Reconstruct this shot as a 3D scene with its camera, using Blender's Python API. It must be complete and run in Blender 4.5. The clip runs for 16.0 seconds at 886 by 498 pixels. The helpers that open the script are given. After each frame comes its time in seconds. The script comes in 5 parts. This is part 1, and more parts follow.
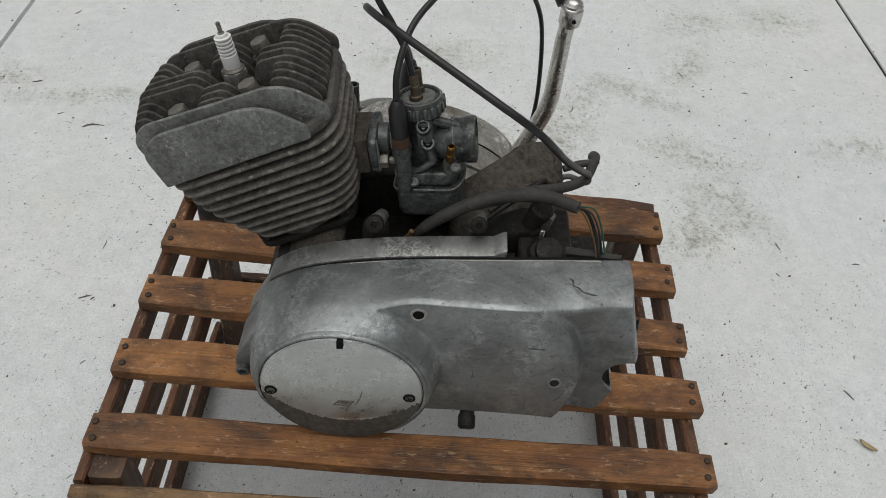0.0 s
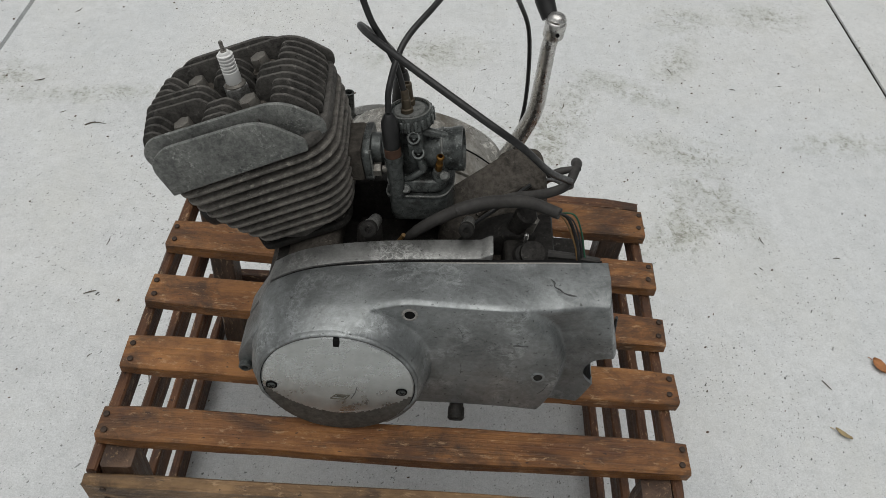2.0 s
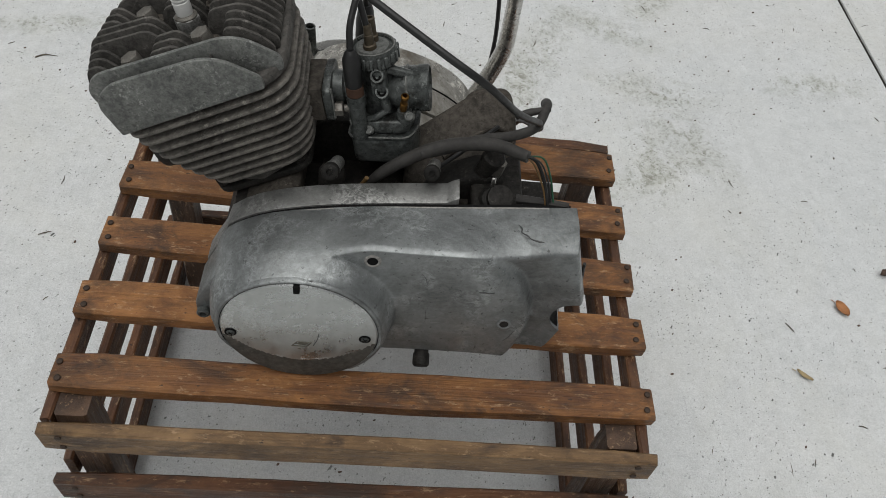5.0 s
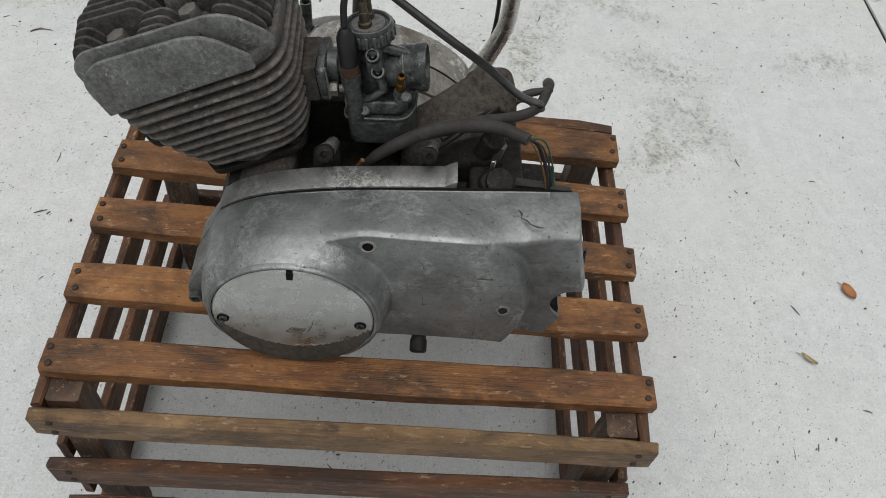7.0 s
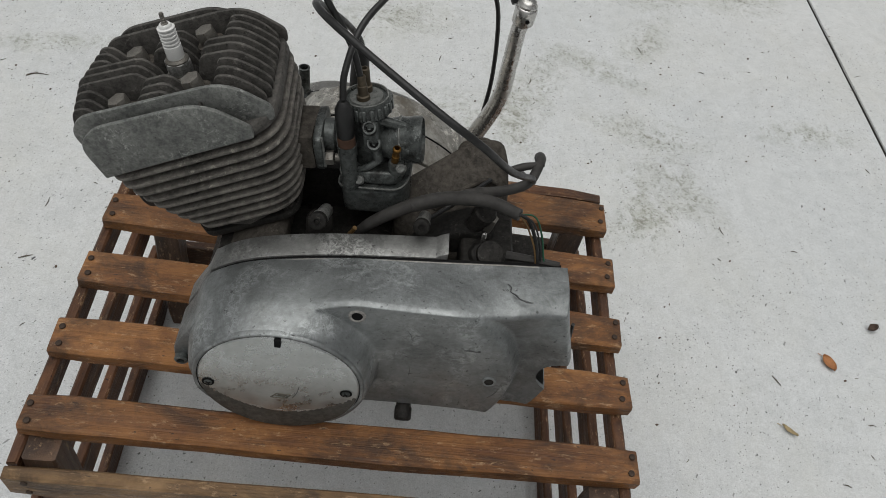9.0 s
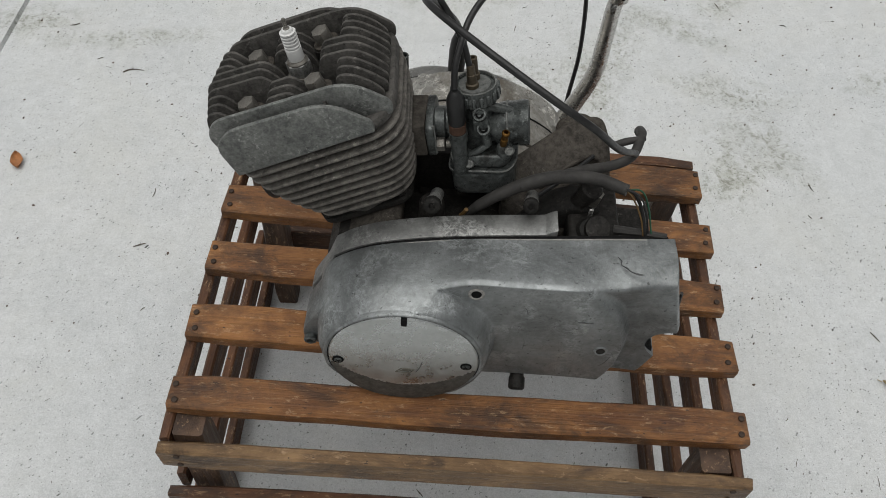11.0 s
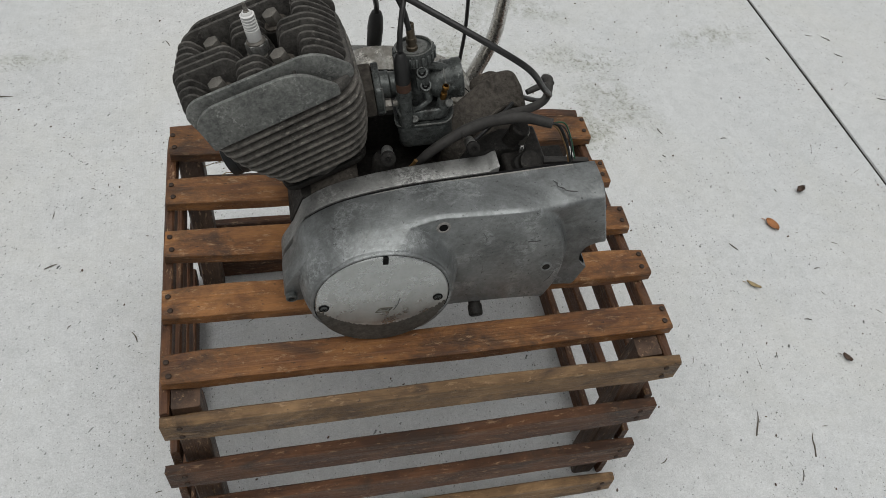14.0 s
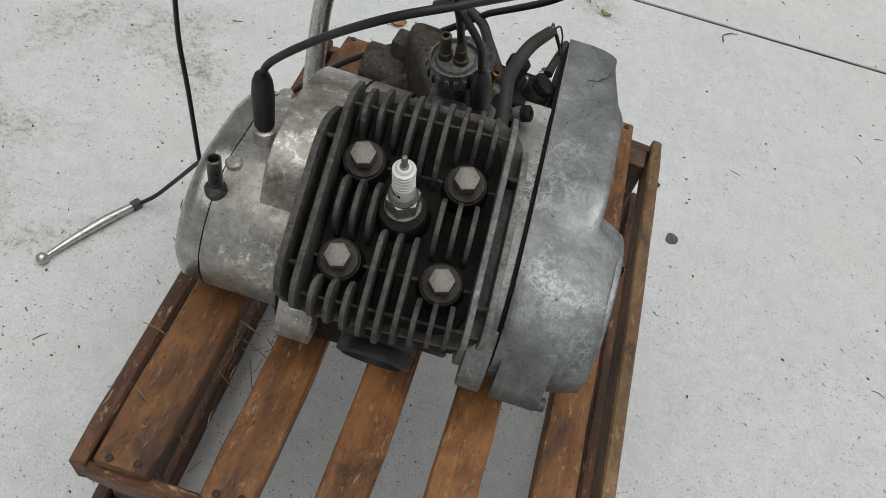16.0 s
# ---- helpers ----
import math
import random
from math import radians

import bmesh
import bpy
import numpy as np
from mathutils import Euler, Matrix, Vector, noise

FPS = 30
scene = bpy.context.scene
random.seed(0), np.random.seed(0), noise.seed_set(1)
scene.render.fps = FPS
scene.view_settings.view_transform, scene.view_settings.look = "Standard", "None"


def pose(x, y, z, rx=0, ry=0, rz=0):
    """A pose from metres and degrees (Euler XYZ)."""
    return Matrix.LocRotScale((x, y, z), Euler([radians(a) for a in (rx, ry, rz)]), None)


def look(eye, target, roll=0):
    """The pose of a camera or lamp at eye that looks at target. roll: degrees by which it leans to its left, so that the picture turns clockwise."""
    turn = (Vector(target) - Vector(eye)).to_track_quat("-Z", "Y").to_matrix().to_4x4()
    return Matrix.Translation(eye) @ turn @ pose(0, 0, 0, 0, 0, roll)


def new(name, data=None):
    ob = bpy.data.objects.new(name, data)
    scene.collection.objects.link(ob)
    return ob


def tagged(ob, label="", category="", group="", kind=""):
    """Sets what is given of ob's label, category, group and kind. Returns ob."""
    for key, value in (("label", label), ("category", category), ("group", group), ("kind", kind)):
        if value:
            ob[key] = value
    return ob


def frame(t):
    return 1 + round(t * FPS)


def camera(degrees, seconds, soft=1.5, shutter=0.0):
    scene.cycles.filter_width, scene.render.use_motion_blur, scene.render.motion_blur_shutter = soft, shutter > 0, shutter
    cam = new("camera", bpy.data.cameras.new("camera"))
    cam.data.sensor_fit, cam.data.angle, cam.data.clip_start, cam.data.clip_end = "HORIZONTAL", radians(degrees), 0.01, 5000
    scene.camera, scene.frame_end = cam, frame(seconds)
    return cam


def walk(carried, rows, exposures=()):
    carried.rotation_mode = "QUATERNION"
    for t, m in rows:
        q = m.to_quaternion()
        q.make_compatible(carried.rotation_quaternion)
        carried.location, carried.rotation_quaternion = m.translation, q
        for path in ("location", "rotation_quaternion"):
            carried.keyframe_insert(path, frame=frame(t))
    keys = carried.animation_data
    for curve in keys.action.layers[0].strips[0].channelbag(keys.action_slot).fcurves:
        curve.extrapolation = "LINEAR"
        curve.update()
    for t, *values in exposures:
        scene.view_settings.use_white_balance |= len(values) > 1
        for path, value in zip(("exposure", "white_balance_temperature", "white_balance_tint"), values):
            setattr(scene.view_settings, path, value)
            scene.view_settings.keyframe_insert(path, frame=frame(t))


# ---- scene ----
cam = camera(58.4, 16.0, 0.6)
PATH = [
    (0, (0.018, 0.146, 1.079), (0.066, 1.533, -0.361), 6.0),
    (0.5, (0.028, 0.134, 1.091), (0.065, 1.532, -0.339), 4.9),
    (1, (0.03, 0.14, 1.092), (0.079, 1.544, -0.333), 2.4),
    (1.5, (0.031, 0.139, 1.111), (0.079, 1.5, -0.353), 4.7),
    (2, (0.023, 0.125, 1.124), (0.08, 1.489, -0.337), 6.2),
    (2.5, (0.034, 0.102, 1.118), (0.006, 1.481, -0.33), 3.3),
    (3, (0.036, 0.122, 1.11), (0.174, 1.484, -0.348), 4.4),
    (3.4, (0.035, 0.138, 1.132), (0.109, 1.444, -0.381), 2.7),
    (3.5, (0.041, 0.148, 1.128), (0.198, 1.45, -0.382), 4.1),
    (4, (0.032, 0.152, 1.142), (0.163, 1.451, -0.374), 6.2),
    (4.5, (0.028, 0.143, 1.119), (0.172, 1.418, -0.415), 9.3),
    (7, (0.036, 0.165, 1.102), (0.173, 1.363, -0.493), 9.8),
    (7.5, (0.03, 0.152, 1.138), (0.061, 1.402, -0.423), 6.4),
    (8, (0.032, 0.162, 1.143), (0.114, 1.435, -0.397), 7.2),
    (8.5, (0.029, 0.154, 1.15), (0.077, 1.465, -0.36), 6.8),
    (9, (0.027, 0.18, 1.12), (0.195, 1.469, -0.4), 12.5),
    (9.5, (0.021, 0.178, 1.122), (0.166, 1.453, -0.411), 9.9),
    (10, (-0.009, 0.163, 1.152), (0.036, 1.389, -0.428), 7.0),
    (12.3, (-0.032, 0.17, 1.153), (-0.013, 1.371, -0.447), 3.6),
    (12.5, (-0.036, 0.157, 1.156), (-0.014, 1.339, -0.456), 4.0),
    (13, (-0.029, 0.109, 1.195), (0.0, 1.323, -0.395), 5.8),
    (13.5, (0.002, 0.017, 1.207), (0.084, 1.244, -0.37), 1.5),
    (13.8, (-0.066, 0.022, 1.188), (0.144, 1.231, -0.391), 4.3),
    (14, (-0.153, 0.055, 1.182), (0.247, 1.258, -0.364), 9.9),
    (14.5, (-0.329, 0.197, 1.132), (0.429, 1.115, -0.475), 11.9),
    (15, (-0.354, 0.413, 1.107), (0.469, 1.22, -0.528), 9.0),
    (15.5, (-0.396, 0.566, 1.089), (0.585, 1.055, -0.584), 14.6),
    (15.8, (-0.462, 0.655, 1.057), (0.76, 0.792, -0.521), 18.7),
    (16, (-0.492, 0.686, 1.061), (0.728, 0.742, -0.522), 15.8),
]
walk(cam, [(t, look(eye, target, roll)) for t, eye, target, roll in PATH], [(0, 0.0), (1.5, 0.0), (2.5, -0.10), (3.5, -0.04), (4.5, -0.04), (7, 0.10), (8, 0.04), (9, -0.08), (10, 0.0), (12.5, 0.0), (13.5, 0.0), (14, -0.06), (14.5, -0.05), (15, 0.0), (16, 0.0)])

# ---- light ----
world = bpy.data.worlds.new("overcast_sky")
scene.world = world
world.use_nodes = True
wn, wl = world.node_tree.nodes, world.node_tree.links
wn.clear()
sky = wn.new("ShaderNodeTexSky")
sky.sky_type, sky.sun_disc = "NISHITA", False
sky.sun_elevation, sky.sun_rotation = radians(75), radians(213)
sky.air_density, sky.dust_density, sky.ozone_density = 1.0, 4.0, 1.0
tone = wn.new("ShaderNodeHueSaturation")
tone.inputs["Saturation"].default_value = 0.08
bg = wn.new("ShaderNodeBackground")
bg.inputs["Strength"].default_value = 0.078
wo = wn.new("ShaderNodeOutputWorld")
wl.new(sky.outputs[0], tone.inputs["Color"])
wl.new(tone.outputs[0], bg.inputs["Color"])
wl.new(bg.outputs[0], wo.inputs[0])

sun = new("sun", bpy.data.lights.new("sun", "SUN"))
sun.data.energy, sun.data.angle, sun.data.color = 2.05, radians(80), (0.985, 0.985, 0.955)
sun.matrix_world = look((0.0, 0.9, 6.0), (0.5, 1.2, 0.0))


# ---- materials ----
def material(name):
    m = bpy.data.materials.new(name)
    m.use_nodes = True
    nt = m.node_tree
    return m, nt, nt.nodes["Principled BSDF"]


def coords(nt, scale=(1, 1, 1), offset_random=0.0):
    """Object coordinates, stretched, and shifted from one object to the next."""
    tc, mp = nt.nodes.new("ShaderNodeTexCoord"), nt.nodes.new("ShaderNodeMapping")
    mp.inputs["Scale"].default_value = scale
    nt.links.new(tc.outputs["Object"], mp.inputs["Vector"])
    if offset_random:
        info, mul, com = nt.nodes.new("ShaderNodeObjectInfo"), nt.nodes.new("ShaderNodeMath"), nt.nodes.new("ShaderNodeCombineXYZ")
        mul.operation = "MULTIPLY"
        mul.inputs[1].default_value = offset_random
        nt.links.new(info.outputs["Random"], mul.inputs[0])
        for i in range(3):
            nt.links.new(mul.outputs[0], com.inputs[i])
        nt.links.new(com.outputs[0], mp.inputs["Location"])
    return mp.outputs[0]


def noise_tex(nt, vec, scale, detail=5.0, rough=0.6, distort=0.0):
    n = nt.nodes.new("ShaderNodeTexNoise")
    n.inputs["Scale"].default_value, n.inputs["Detail"].default_value = scale, detail
    n.inputs["Roughness"].default_value, n.inputs["Distortion"].default_value = rough, distort
    nt.links.new(vec, n.inputs["Vector"])
    return n.outputs["Fac"]


def ramp(nt, fac, stops):
    r = nt.nodes.new("ShaderNodeValToRGB")
    e = r.color_ramp.elements
    while len(e) < len(stops):
        e.new(0.5)
    for el, (p, c) in zip(e, stops):
        el.position = p
        el.color = (*c, 1) if isinstance(c, tuple) else (c, c, c, 1)
    nt.links.new(fac, r.inputs[0])
    return r.outputs[0]


def mix(nt, fac, a, b, mode="MIX"):
    x = nt.nodes.new("ShaderNodeMix")
    x.data_type, x.blend_type = "RGBA", mode
    for sock, v in ((x.inputs[0], fac), (x.inputs[6], a), (x.inputs[7], b)):
        if isinstance(v, (int, float)):
            sock.default_value = v
        elif isinstance(v, tuple):
            sock.default_value = (*v, 1)
        else:
            nt.links.new(v, sock)
    return x.outputs[2]


def bump(nt, bsdf, height, strength, distance=0.002):
    b = nt.nodes.new("ShaderNodeBump")
    b.inputs["Strength"].default_value, b.inputs["Distance"].default_value = strength, distance
    nt.links.new(height, b.inputs["Height"])
    nt.links.new(b.outputs[0], bsdf.inputs["Normal"])


def metal(name, dark, light, grime, metallic, rough, scale=28.0, spots=0.62, bump_s=0.25, grime_scale=9.0, grime_at=0.56, spot_gain=1.6, sheen=0.3, deep=0.6):
    """Cast or worn metal: cloudy oxide at two sizes, bright rubbed specks, dark grime and pin holes."""
    m, nt, b = material(name)
    v = coords(nt)
    cloud = ramp(nt, noise_tex(nt, v, scale, 9, 0.70, 0.6), [(0.40, dark), (0.61, light)])
    fine = ramp(nt, noise_tex(nt, v, scale * 7.0, 7, 0.75, 0.3), [(0.40, tuple(c * deep for c in dark)), (0.60, tuple(min(1, c * (1.5 - 0.5 * deep)) for c in light))])
    col = mix(nt, 0.5, cloud, fine)
    area = ramp(nt, noise_tex(nt, v, scale * 0.8, 4, 0.6), [(0.46, 0.0), (0.60, 1.0)])
    worn = ramp(nt, noise_tex(nt, v, scale * 6.0, 8, 0.8, 0.4), [(spots - 0.06, 0.0), (spots, 0.85)])
    both = nt.nodes.new("ShaderNodeMath")
    both.operation = "MULTIPLY"
    nt.links.new(area, both.inputs[0])
    nt.links.new(worn, both.inputs[1])
    col = mix(nt, both.outputs[0], col, tuple(min(1, c * spot_gain) for c in light))
    dirt = ramp(nt, noise_tex(nt, v, grime_scale, 8, 0.72, 0.8), [(grime_at, 0.0), (min(1.0, grime_at + 0.12), 0.85)])
    col = mix(nt, dirt, col, grime)
    pins = ramp(nt, noise_tex(nt, v, 330.0, 3, 0.5), [(0.66, 0.0), (0.72, 0.8)])
    col = mix(nt, pins, col, grime)
    nt.links.new(col, b.inputs["Base Color"])
    b.inputs["Metallic"].default_value = metallic
    rr = ramp(nt, noise_tex(nt, v, scale * 2.0, 7, 0.7), [(0.36, max(0.04, rough - 0.13)), (0.64, min(1.0, rough + 0.15))])
    nt.links.new(rr, b.inputs["Roughness"])
    b.inputs["Specular IOR Level"].default_value = sheen
    bump(nt, b, noise_tex(nt, v, 260.0, 6, 0.75), bump_s, 0.0008)
    return m


def alloy(name, dark, light, metallic, rough, dirt):
    """Once polished, now hazed aluminium: mottled oxide, smeared dirt, scratches, rubbed bright patches and pits."""
    m, nt, b = material(name)
    v = coords(nt)
    col = ramp(nt, noise_tex(nt, v, 11.0, 8, 0.62, 0.8), [(0.36, tuple(c * 0.68 for c in dark)), (0.62, tuple(c * 1.22 for c in light))])
    mottle = noise_tex(nt, v, 62.0, 9, 0.76, 0.6)
    col = mix(nt, 0.27, col, ramp(nt, mottle, [(0.34, tuple(c * 0.50 for c in dark)), (0.49, dark), (0.60, light), (0.74, tuple(min(1, c * 1.5) for c in light))]))
    col = mix(nt, 0.13, col, ramp(nt, noise_tex(nt, v, 240.0, 5, 0.75), [(0.38, tuple(c * 0.45 for c in dark)), (0.62, tuple(min(1, c * 1.35) for c in light))]))
    smear = noise_tex(nt, coords(nt, (1, 1, 2.2)), 17.0, 9, 0.74, 1.0)
    col = mix(nt, ramp(nt, smear, [(0.54, 0.0), (0.72, 0.45)]), col, dirt)
    rub = nt.nodes.new("ShaderNodeMath")
    rub.operation = "MULTIPLY"
    nt.links.new(ramp(nt, noise_tex(nt, v, 19.0, 3, 0.5), [(0.50, 0.0), (0.62, 1.0)]), rub.inputs[0])
    nt.links.new(ramp(nt, noise_tex(nt, v, 150.0, 9, 0.82, 0.8), [(0.46, 0.0), (0.58, 0.75)]), rub.inputs[1])
    col = mix(nt, rub.outputs[0], col, tuple(min(1, c * 1.8) for c in light))
    # long fine scratches in two directions
    for sc, rot in (((26, 420, 420), 0.4), ((420, 420, 22), 1.1)):
        mp = nt.nodes.new("ShaderNodeMapping")
        mp.inputs["Rotation"].default_value = (rot, rot * 0.6, rot * 0.4)
        nt.links.new(coords(nt, sc), mp.inputs["Vector"])
        col = mix(nt, ramp(nt, noise_tex(nt, mp.outputs[0], 1.0, 2, 0.5), [(0.70, 0.0), (0.75, 0.28)]), col, tuple(min(1, c * 1.8) for c in light))
    for sc, at in ((230.0, 0.665), (120.0, 0.735)):
        pins = ramp(nt, noise_tex(nt, v, sc, 3, 0.5), [(at, 0.0), (at + 0.05, 0.6)])
        col = mix(nt, pins, col, tuple(c * 0.4 for c in dirt))
    nt.links.new(col, b.inputs["Base Color"])
    b.inputs["Metallic"].default_value = metallic
    nt.links.new(ramp(nt, mottle, [(0.36, min(1.0, rough + 0.18)), (0.64, rough - 0.06)]), b.inputs["Roughness"])
    bump(nt, b, mix(nt, 0.35, noise_tex(nt, v, 34.0, 6, 0.62, 0.4), noise_tex(nt, v, 230.0, 6, 0.75)), 0.6, 0.0018)
    return m


def plain(name, color, rough=0.6, metallic=0.0, vary=0.35, scale=60.0, bump_s=0.15, sheen=0.4):
    m, nt, b = material(name)
    v = coords(nt)
    lo = tuple(c * (1 - vary) for c in color)
    hi = tuple(min(1, c * (1 + vary)) for c in color)
    nt.links.new(ramp(nt, noise_tex(nt, v, scale, 6, 0.65), [(0.3, lo), (0.72, hi)]), b.inputs["Base Color"])
    b.inputs["Metallic"].default_value = metallic
    nt.links.new(ramp(nt, noise_tex(nt, v, scale * 1.7, 5, 0.6), [(0.3, max(0.03, rough - 0.1)), (0.7, min(1, rough + 0.12))]), b.inputs["Roughness"])
    b.inputs["Specular IOR Level"].default_value = sheen
    bump(nt, b, noise_tex(nt, v, scale * 7, 4, 0.7), bump_s, 0.0008)
    return m


def wood(name, dark, mid, light):
    m, nt, b = material(name)
    v = coords(nt, (2.2, 34, 34), 37.0)
    fine = noise_tex(nt, coords(nt, (7, 330, 330), 11.0), 1.0, 6, 0.65, 0.2)
    rings = noise_tex(nt, v, 2.0, 7, 0.66, 1.3)
    col = ramp(nt, rings, [(0.24, dark), (0.46, mid), (0.74, light)])
    blotch = noise_tex(nt, coords(nt, (14, 24, 24), 19.0), 1.0, 9, 0.75, 0.5)
    col = mix(nt, 0.45, col, ramp(nt, blotch, [(0.36, tuple(c * 0.8 for c in dark)), (0.64, tuple(c * 1.15 for c in light))]))
    col = mix(nt, ramp(nt, fine, [(0.52, 0.0), (0.68, 0.38)]), col, tuple(c * 0.5 for c in dark))
    # large weathered and dark-stained areas
    worn = noise_tex(nt, coords(nt, (6, 14, 14), 53.0), 1.3, 7, 0.7, 0.4)
    col = mix(nt, ramp(nt, worn, [(0.45, 0.0), (0.60, 0.62)]), col, tuple(min(1, c * 1.5) for c in light))
    stain = noise_tex(nt, coords(nt, (8, 16, 16), 23.0), 1.4, 7, 0.72, 0.6)
    col = mix(nt, ramp(nt, stain, [(0.50, 0.0), (0.65, 0.78)]), col, (0.030, 0.018, 0.012))
    scuff = noise_tex(nt, coords(nt, (34, 110, 110), 71.0), 1.5, 7, 0.78, 0.4)
    col = mix(nt, ramp(nt, scuff, [(0.565, 0.0), (0.65, 0.6)]), col, (0.40, 0.27, 0.16))
    specks = noise_tex(nt, coords(nt, (120, 260, 260), 5.0), 1.0, 3, 0.5)
    col = mix(nt, ramp(nt, specks, [(0.68, 0.0), (0.73, 0.8)]), col, (0.02, 0.013, 0.01))
    # dirt worked in towards the nailed ends
    ends = nt.nodes.new("ShaderNodeSeparateXYZ")
    nt.links.new(coords(nt), ends.inputs[0])
    far = nt.nodes.new("ShaderNodeMath")
    far.operation = "ABSOLUTE"
    nt.links.new(ends.outputs[0], far.inputs[0])
    dirty = nt.nodes.new("ShaderNodeMath")
    dirty.operation = "MULTIPLY"
    nt.links.new(ramp(nt, far.outputs[0], [(0.18, 0.0), (0.29, 1.0)]), dirty.inputs[0])
    nt.links.new(ramp(nt, noise_tex(nt, coords(nt, (30, 50, 50), 87.0), 1.0, 8, 0.75, 0.6), [(0.42, 0.0), (0.64, 0.7)]), dirty.inputs[1])
    col = mix(nt, dirty.outputs[0], col, (0.028, 0.017, 0.011))
    info = nt.nodes.new("ShaderNodeObjectInfo")
    hs = nt.nodes.new("ShaderNodeHueSaturation")
    vr = nt.nodes.new("ShaderNodeMapRange")
    vr.inputs["To Min"].default_value, vr.inputs["To Max"].default_value = 0.8, 1.2
    nt.links.new(info.outputs["Random"], vr.inputs["Value"])
    nt.links.new(vr.outputs[0], hs.inputs["Value"])
    hs.inputs["Saturation"].default_value = 1.03
    nt.links.new(col, hs.inputs["Color"])
    nt.links.new(hs.outputs[0], b.inputs["Base Color"])
    nt.links.new(ramp(nt, rings, [(0.36, 0.42), (0.64, 0.68)]), b.inputs["Roughness"])
    b.inputs["Specular IOR Level"].default_value = 0.35
    bump(nt, b, fine, 0.9, 0.0014)
    return m


def concrete():
    m, nt, b = material("concrete")
    v = coords(nt)

    def times(x, y):
        mul = nt.nodes.new("ShaderNodeMath")
        mul.operation = "MULTIPLY"
        for sock, val in zip(mul.inputs, (x, y)):
            if isinstance(val, float):
                sock.default_value = val
            else:
                nt.links.new(val, sock)
        return mul.outputs[0]

    col = ramp(nt, noise_tex(nt, v, 1.1, 6, 0.6, 0.6), [(0.34, (0.416, 0.461, 0.477)), (0.50, (0.468, 0.500, 0.500)), (0.66, (0.515, 0.527, 0.506))])
    col = mix(nt, 0.36, col, ramp(nt, noise_tex(nt, v, 6.0, 10, 0.74, 0.6), [(0.36, 0.35), (0.64, 0.60)]))
    col = mix(nt, 0.26, col, ramp(nt, noise_tex(nt, v, 38.0, 8, 0.76, 0.4), [(0.38, 0.29), (0.62, 0.66)]))
    col = mix(nt, 0.22, col, ramp(nt, noise_tex(nt, v, 170.0, 6, 0.78), [(0.38, 0.34), (0.62, 0.74)]))
    col = mix(nt, 0.20, col, ramp(nt, noise_tex(nt, v, 420.0, 3, 0.7), [(0.40, 0.30), (0.60, 0.76)]))
    # faint sweeping marks and warm grey patches
    sweep = noise_tex(nt, coords(nt, (70, 3.0, 1)), 1.0, 5, 0.65, 0.6)
    col = mix(nt, ramp(nt, sweep, [(0.54, 0.0), (0.72, 0.16)]), col, (0.42, 0.42, 0.40))
    stain = noise_tex(nt, v, 2.6, 10, 0.76, 0.7)
    col = mix(nt, ramp(nt, stain, [(0.48, 0.0), (0.68, 0.32)]), col, (0.49, 0.485, 0.44))

    def dots(scale, share, size, stretch=(1, 1, 1)):
        """Scattered grains: one in a share of the cells, of uneven size."""
        cell = nt.nodes.new("ShaderNodeTexVoronoi")
        cell.voronoi_dimensions = "2D"
        cell.inputs["Scale"].default_value = scale
        warp = noise_tex(nt, v, scale * 2.2, 2, 0.5)
        moved = nt.nodes.new("ShaderNodeVectorMath")
        moved.operation = "MULTIPLY_ADD"
        nt.links.new(warp, moved.inputs[0])
        moved.inputs[1].default_value = (0.5 / scale, 0.8 / scale, 0)
        nt.links.new(coords(nt, stretch), moved.inputs[2])
        nt.links.new(moved.outputs[0], cell.inputs["Vector"])
        pick = nt.nodes.new("ShaderNodeSeparateColor")
        nt.links.new(cell.outputs["Color"], pick.inputs[0])
        some = ramp(nt, pick.outputs[0], [(1 - share, 0.0), (1 - share + 0.02, 1.0)])
        grow = ramp(nt, pick.outputs[1], [(0.0, 0.45), (1.0, 1.0)])
        reach = nt.nodes.new("ShaderNodeMath")
        reach.operation = "DIVIDE"
        nt.links.new(cell.outputs["Distance"], reach.inputs[0])
        nt.links.new(grow, reach.inputs[1])
        return times(some, ramp(nt, reach.outputs[0], [(size * 0.6, 1.0), (size * 1.3, 0.0)]))

    # mossy stains, broken into short flecks: middle x and y, half length and width, turn
    flecks = mix(nt, 1.0, dots(58.0, 0.42, 0.20, (1, 0.55, 1)), dots(95.0, 0.42, 0.24, (0.6, 1, 1)), "LIGHTEN")
    ragged = ramp(nt, noise_tex(nt, v, 62.0, 9, 0.82, 0.8), [(0.49, 0.0), (0.57, 0.95)])
    haze = ramp(nt, noise_tex(nt, v, 15.0, 9, 0.78, 1.2), [(0.42, 0.0), (0.58, 1.0)])
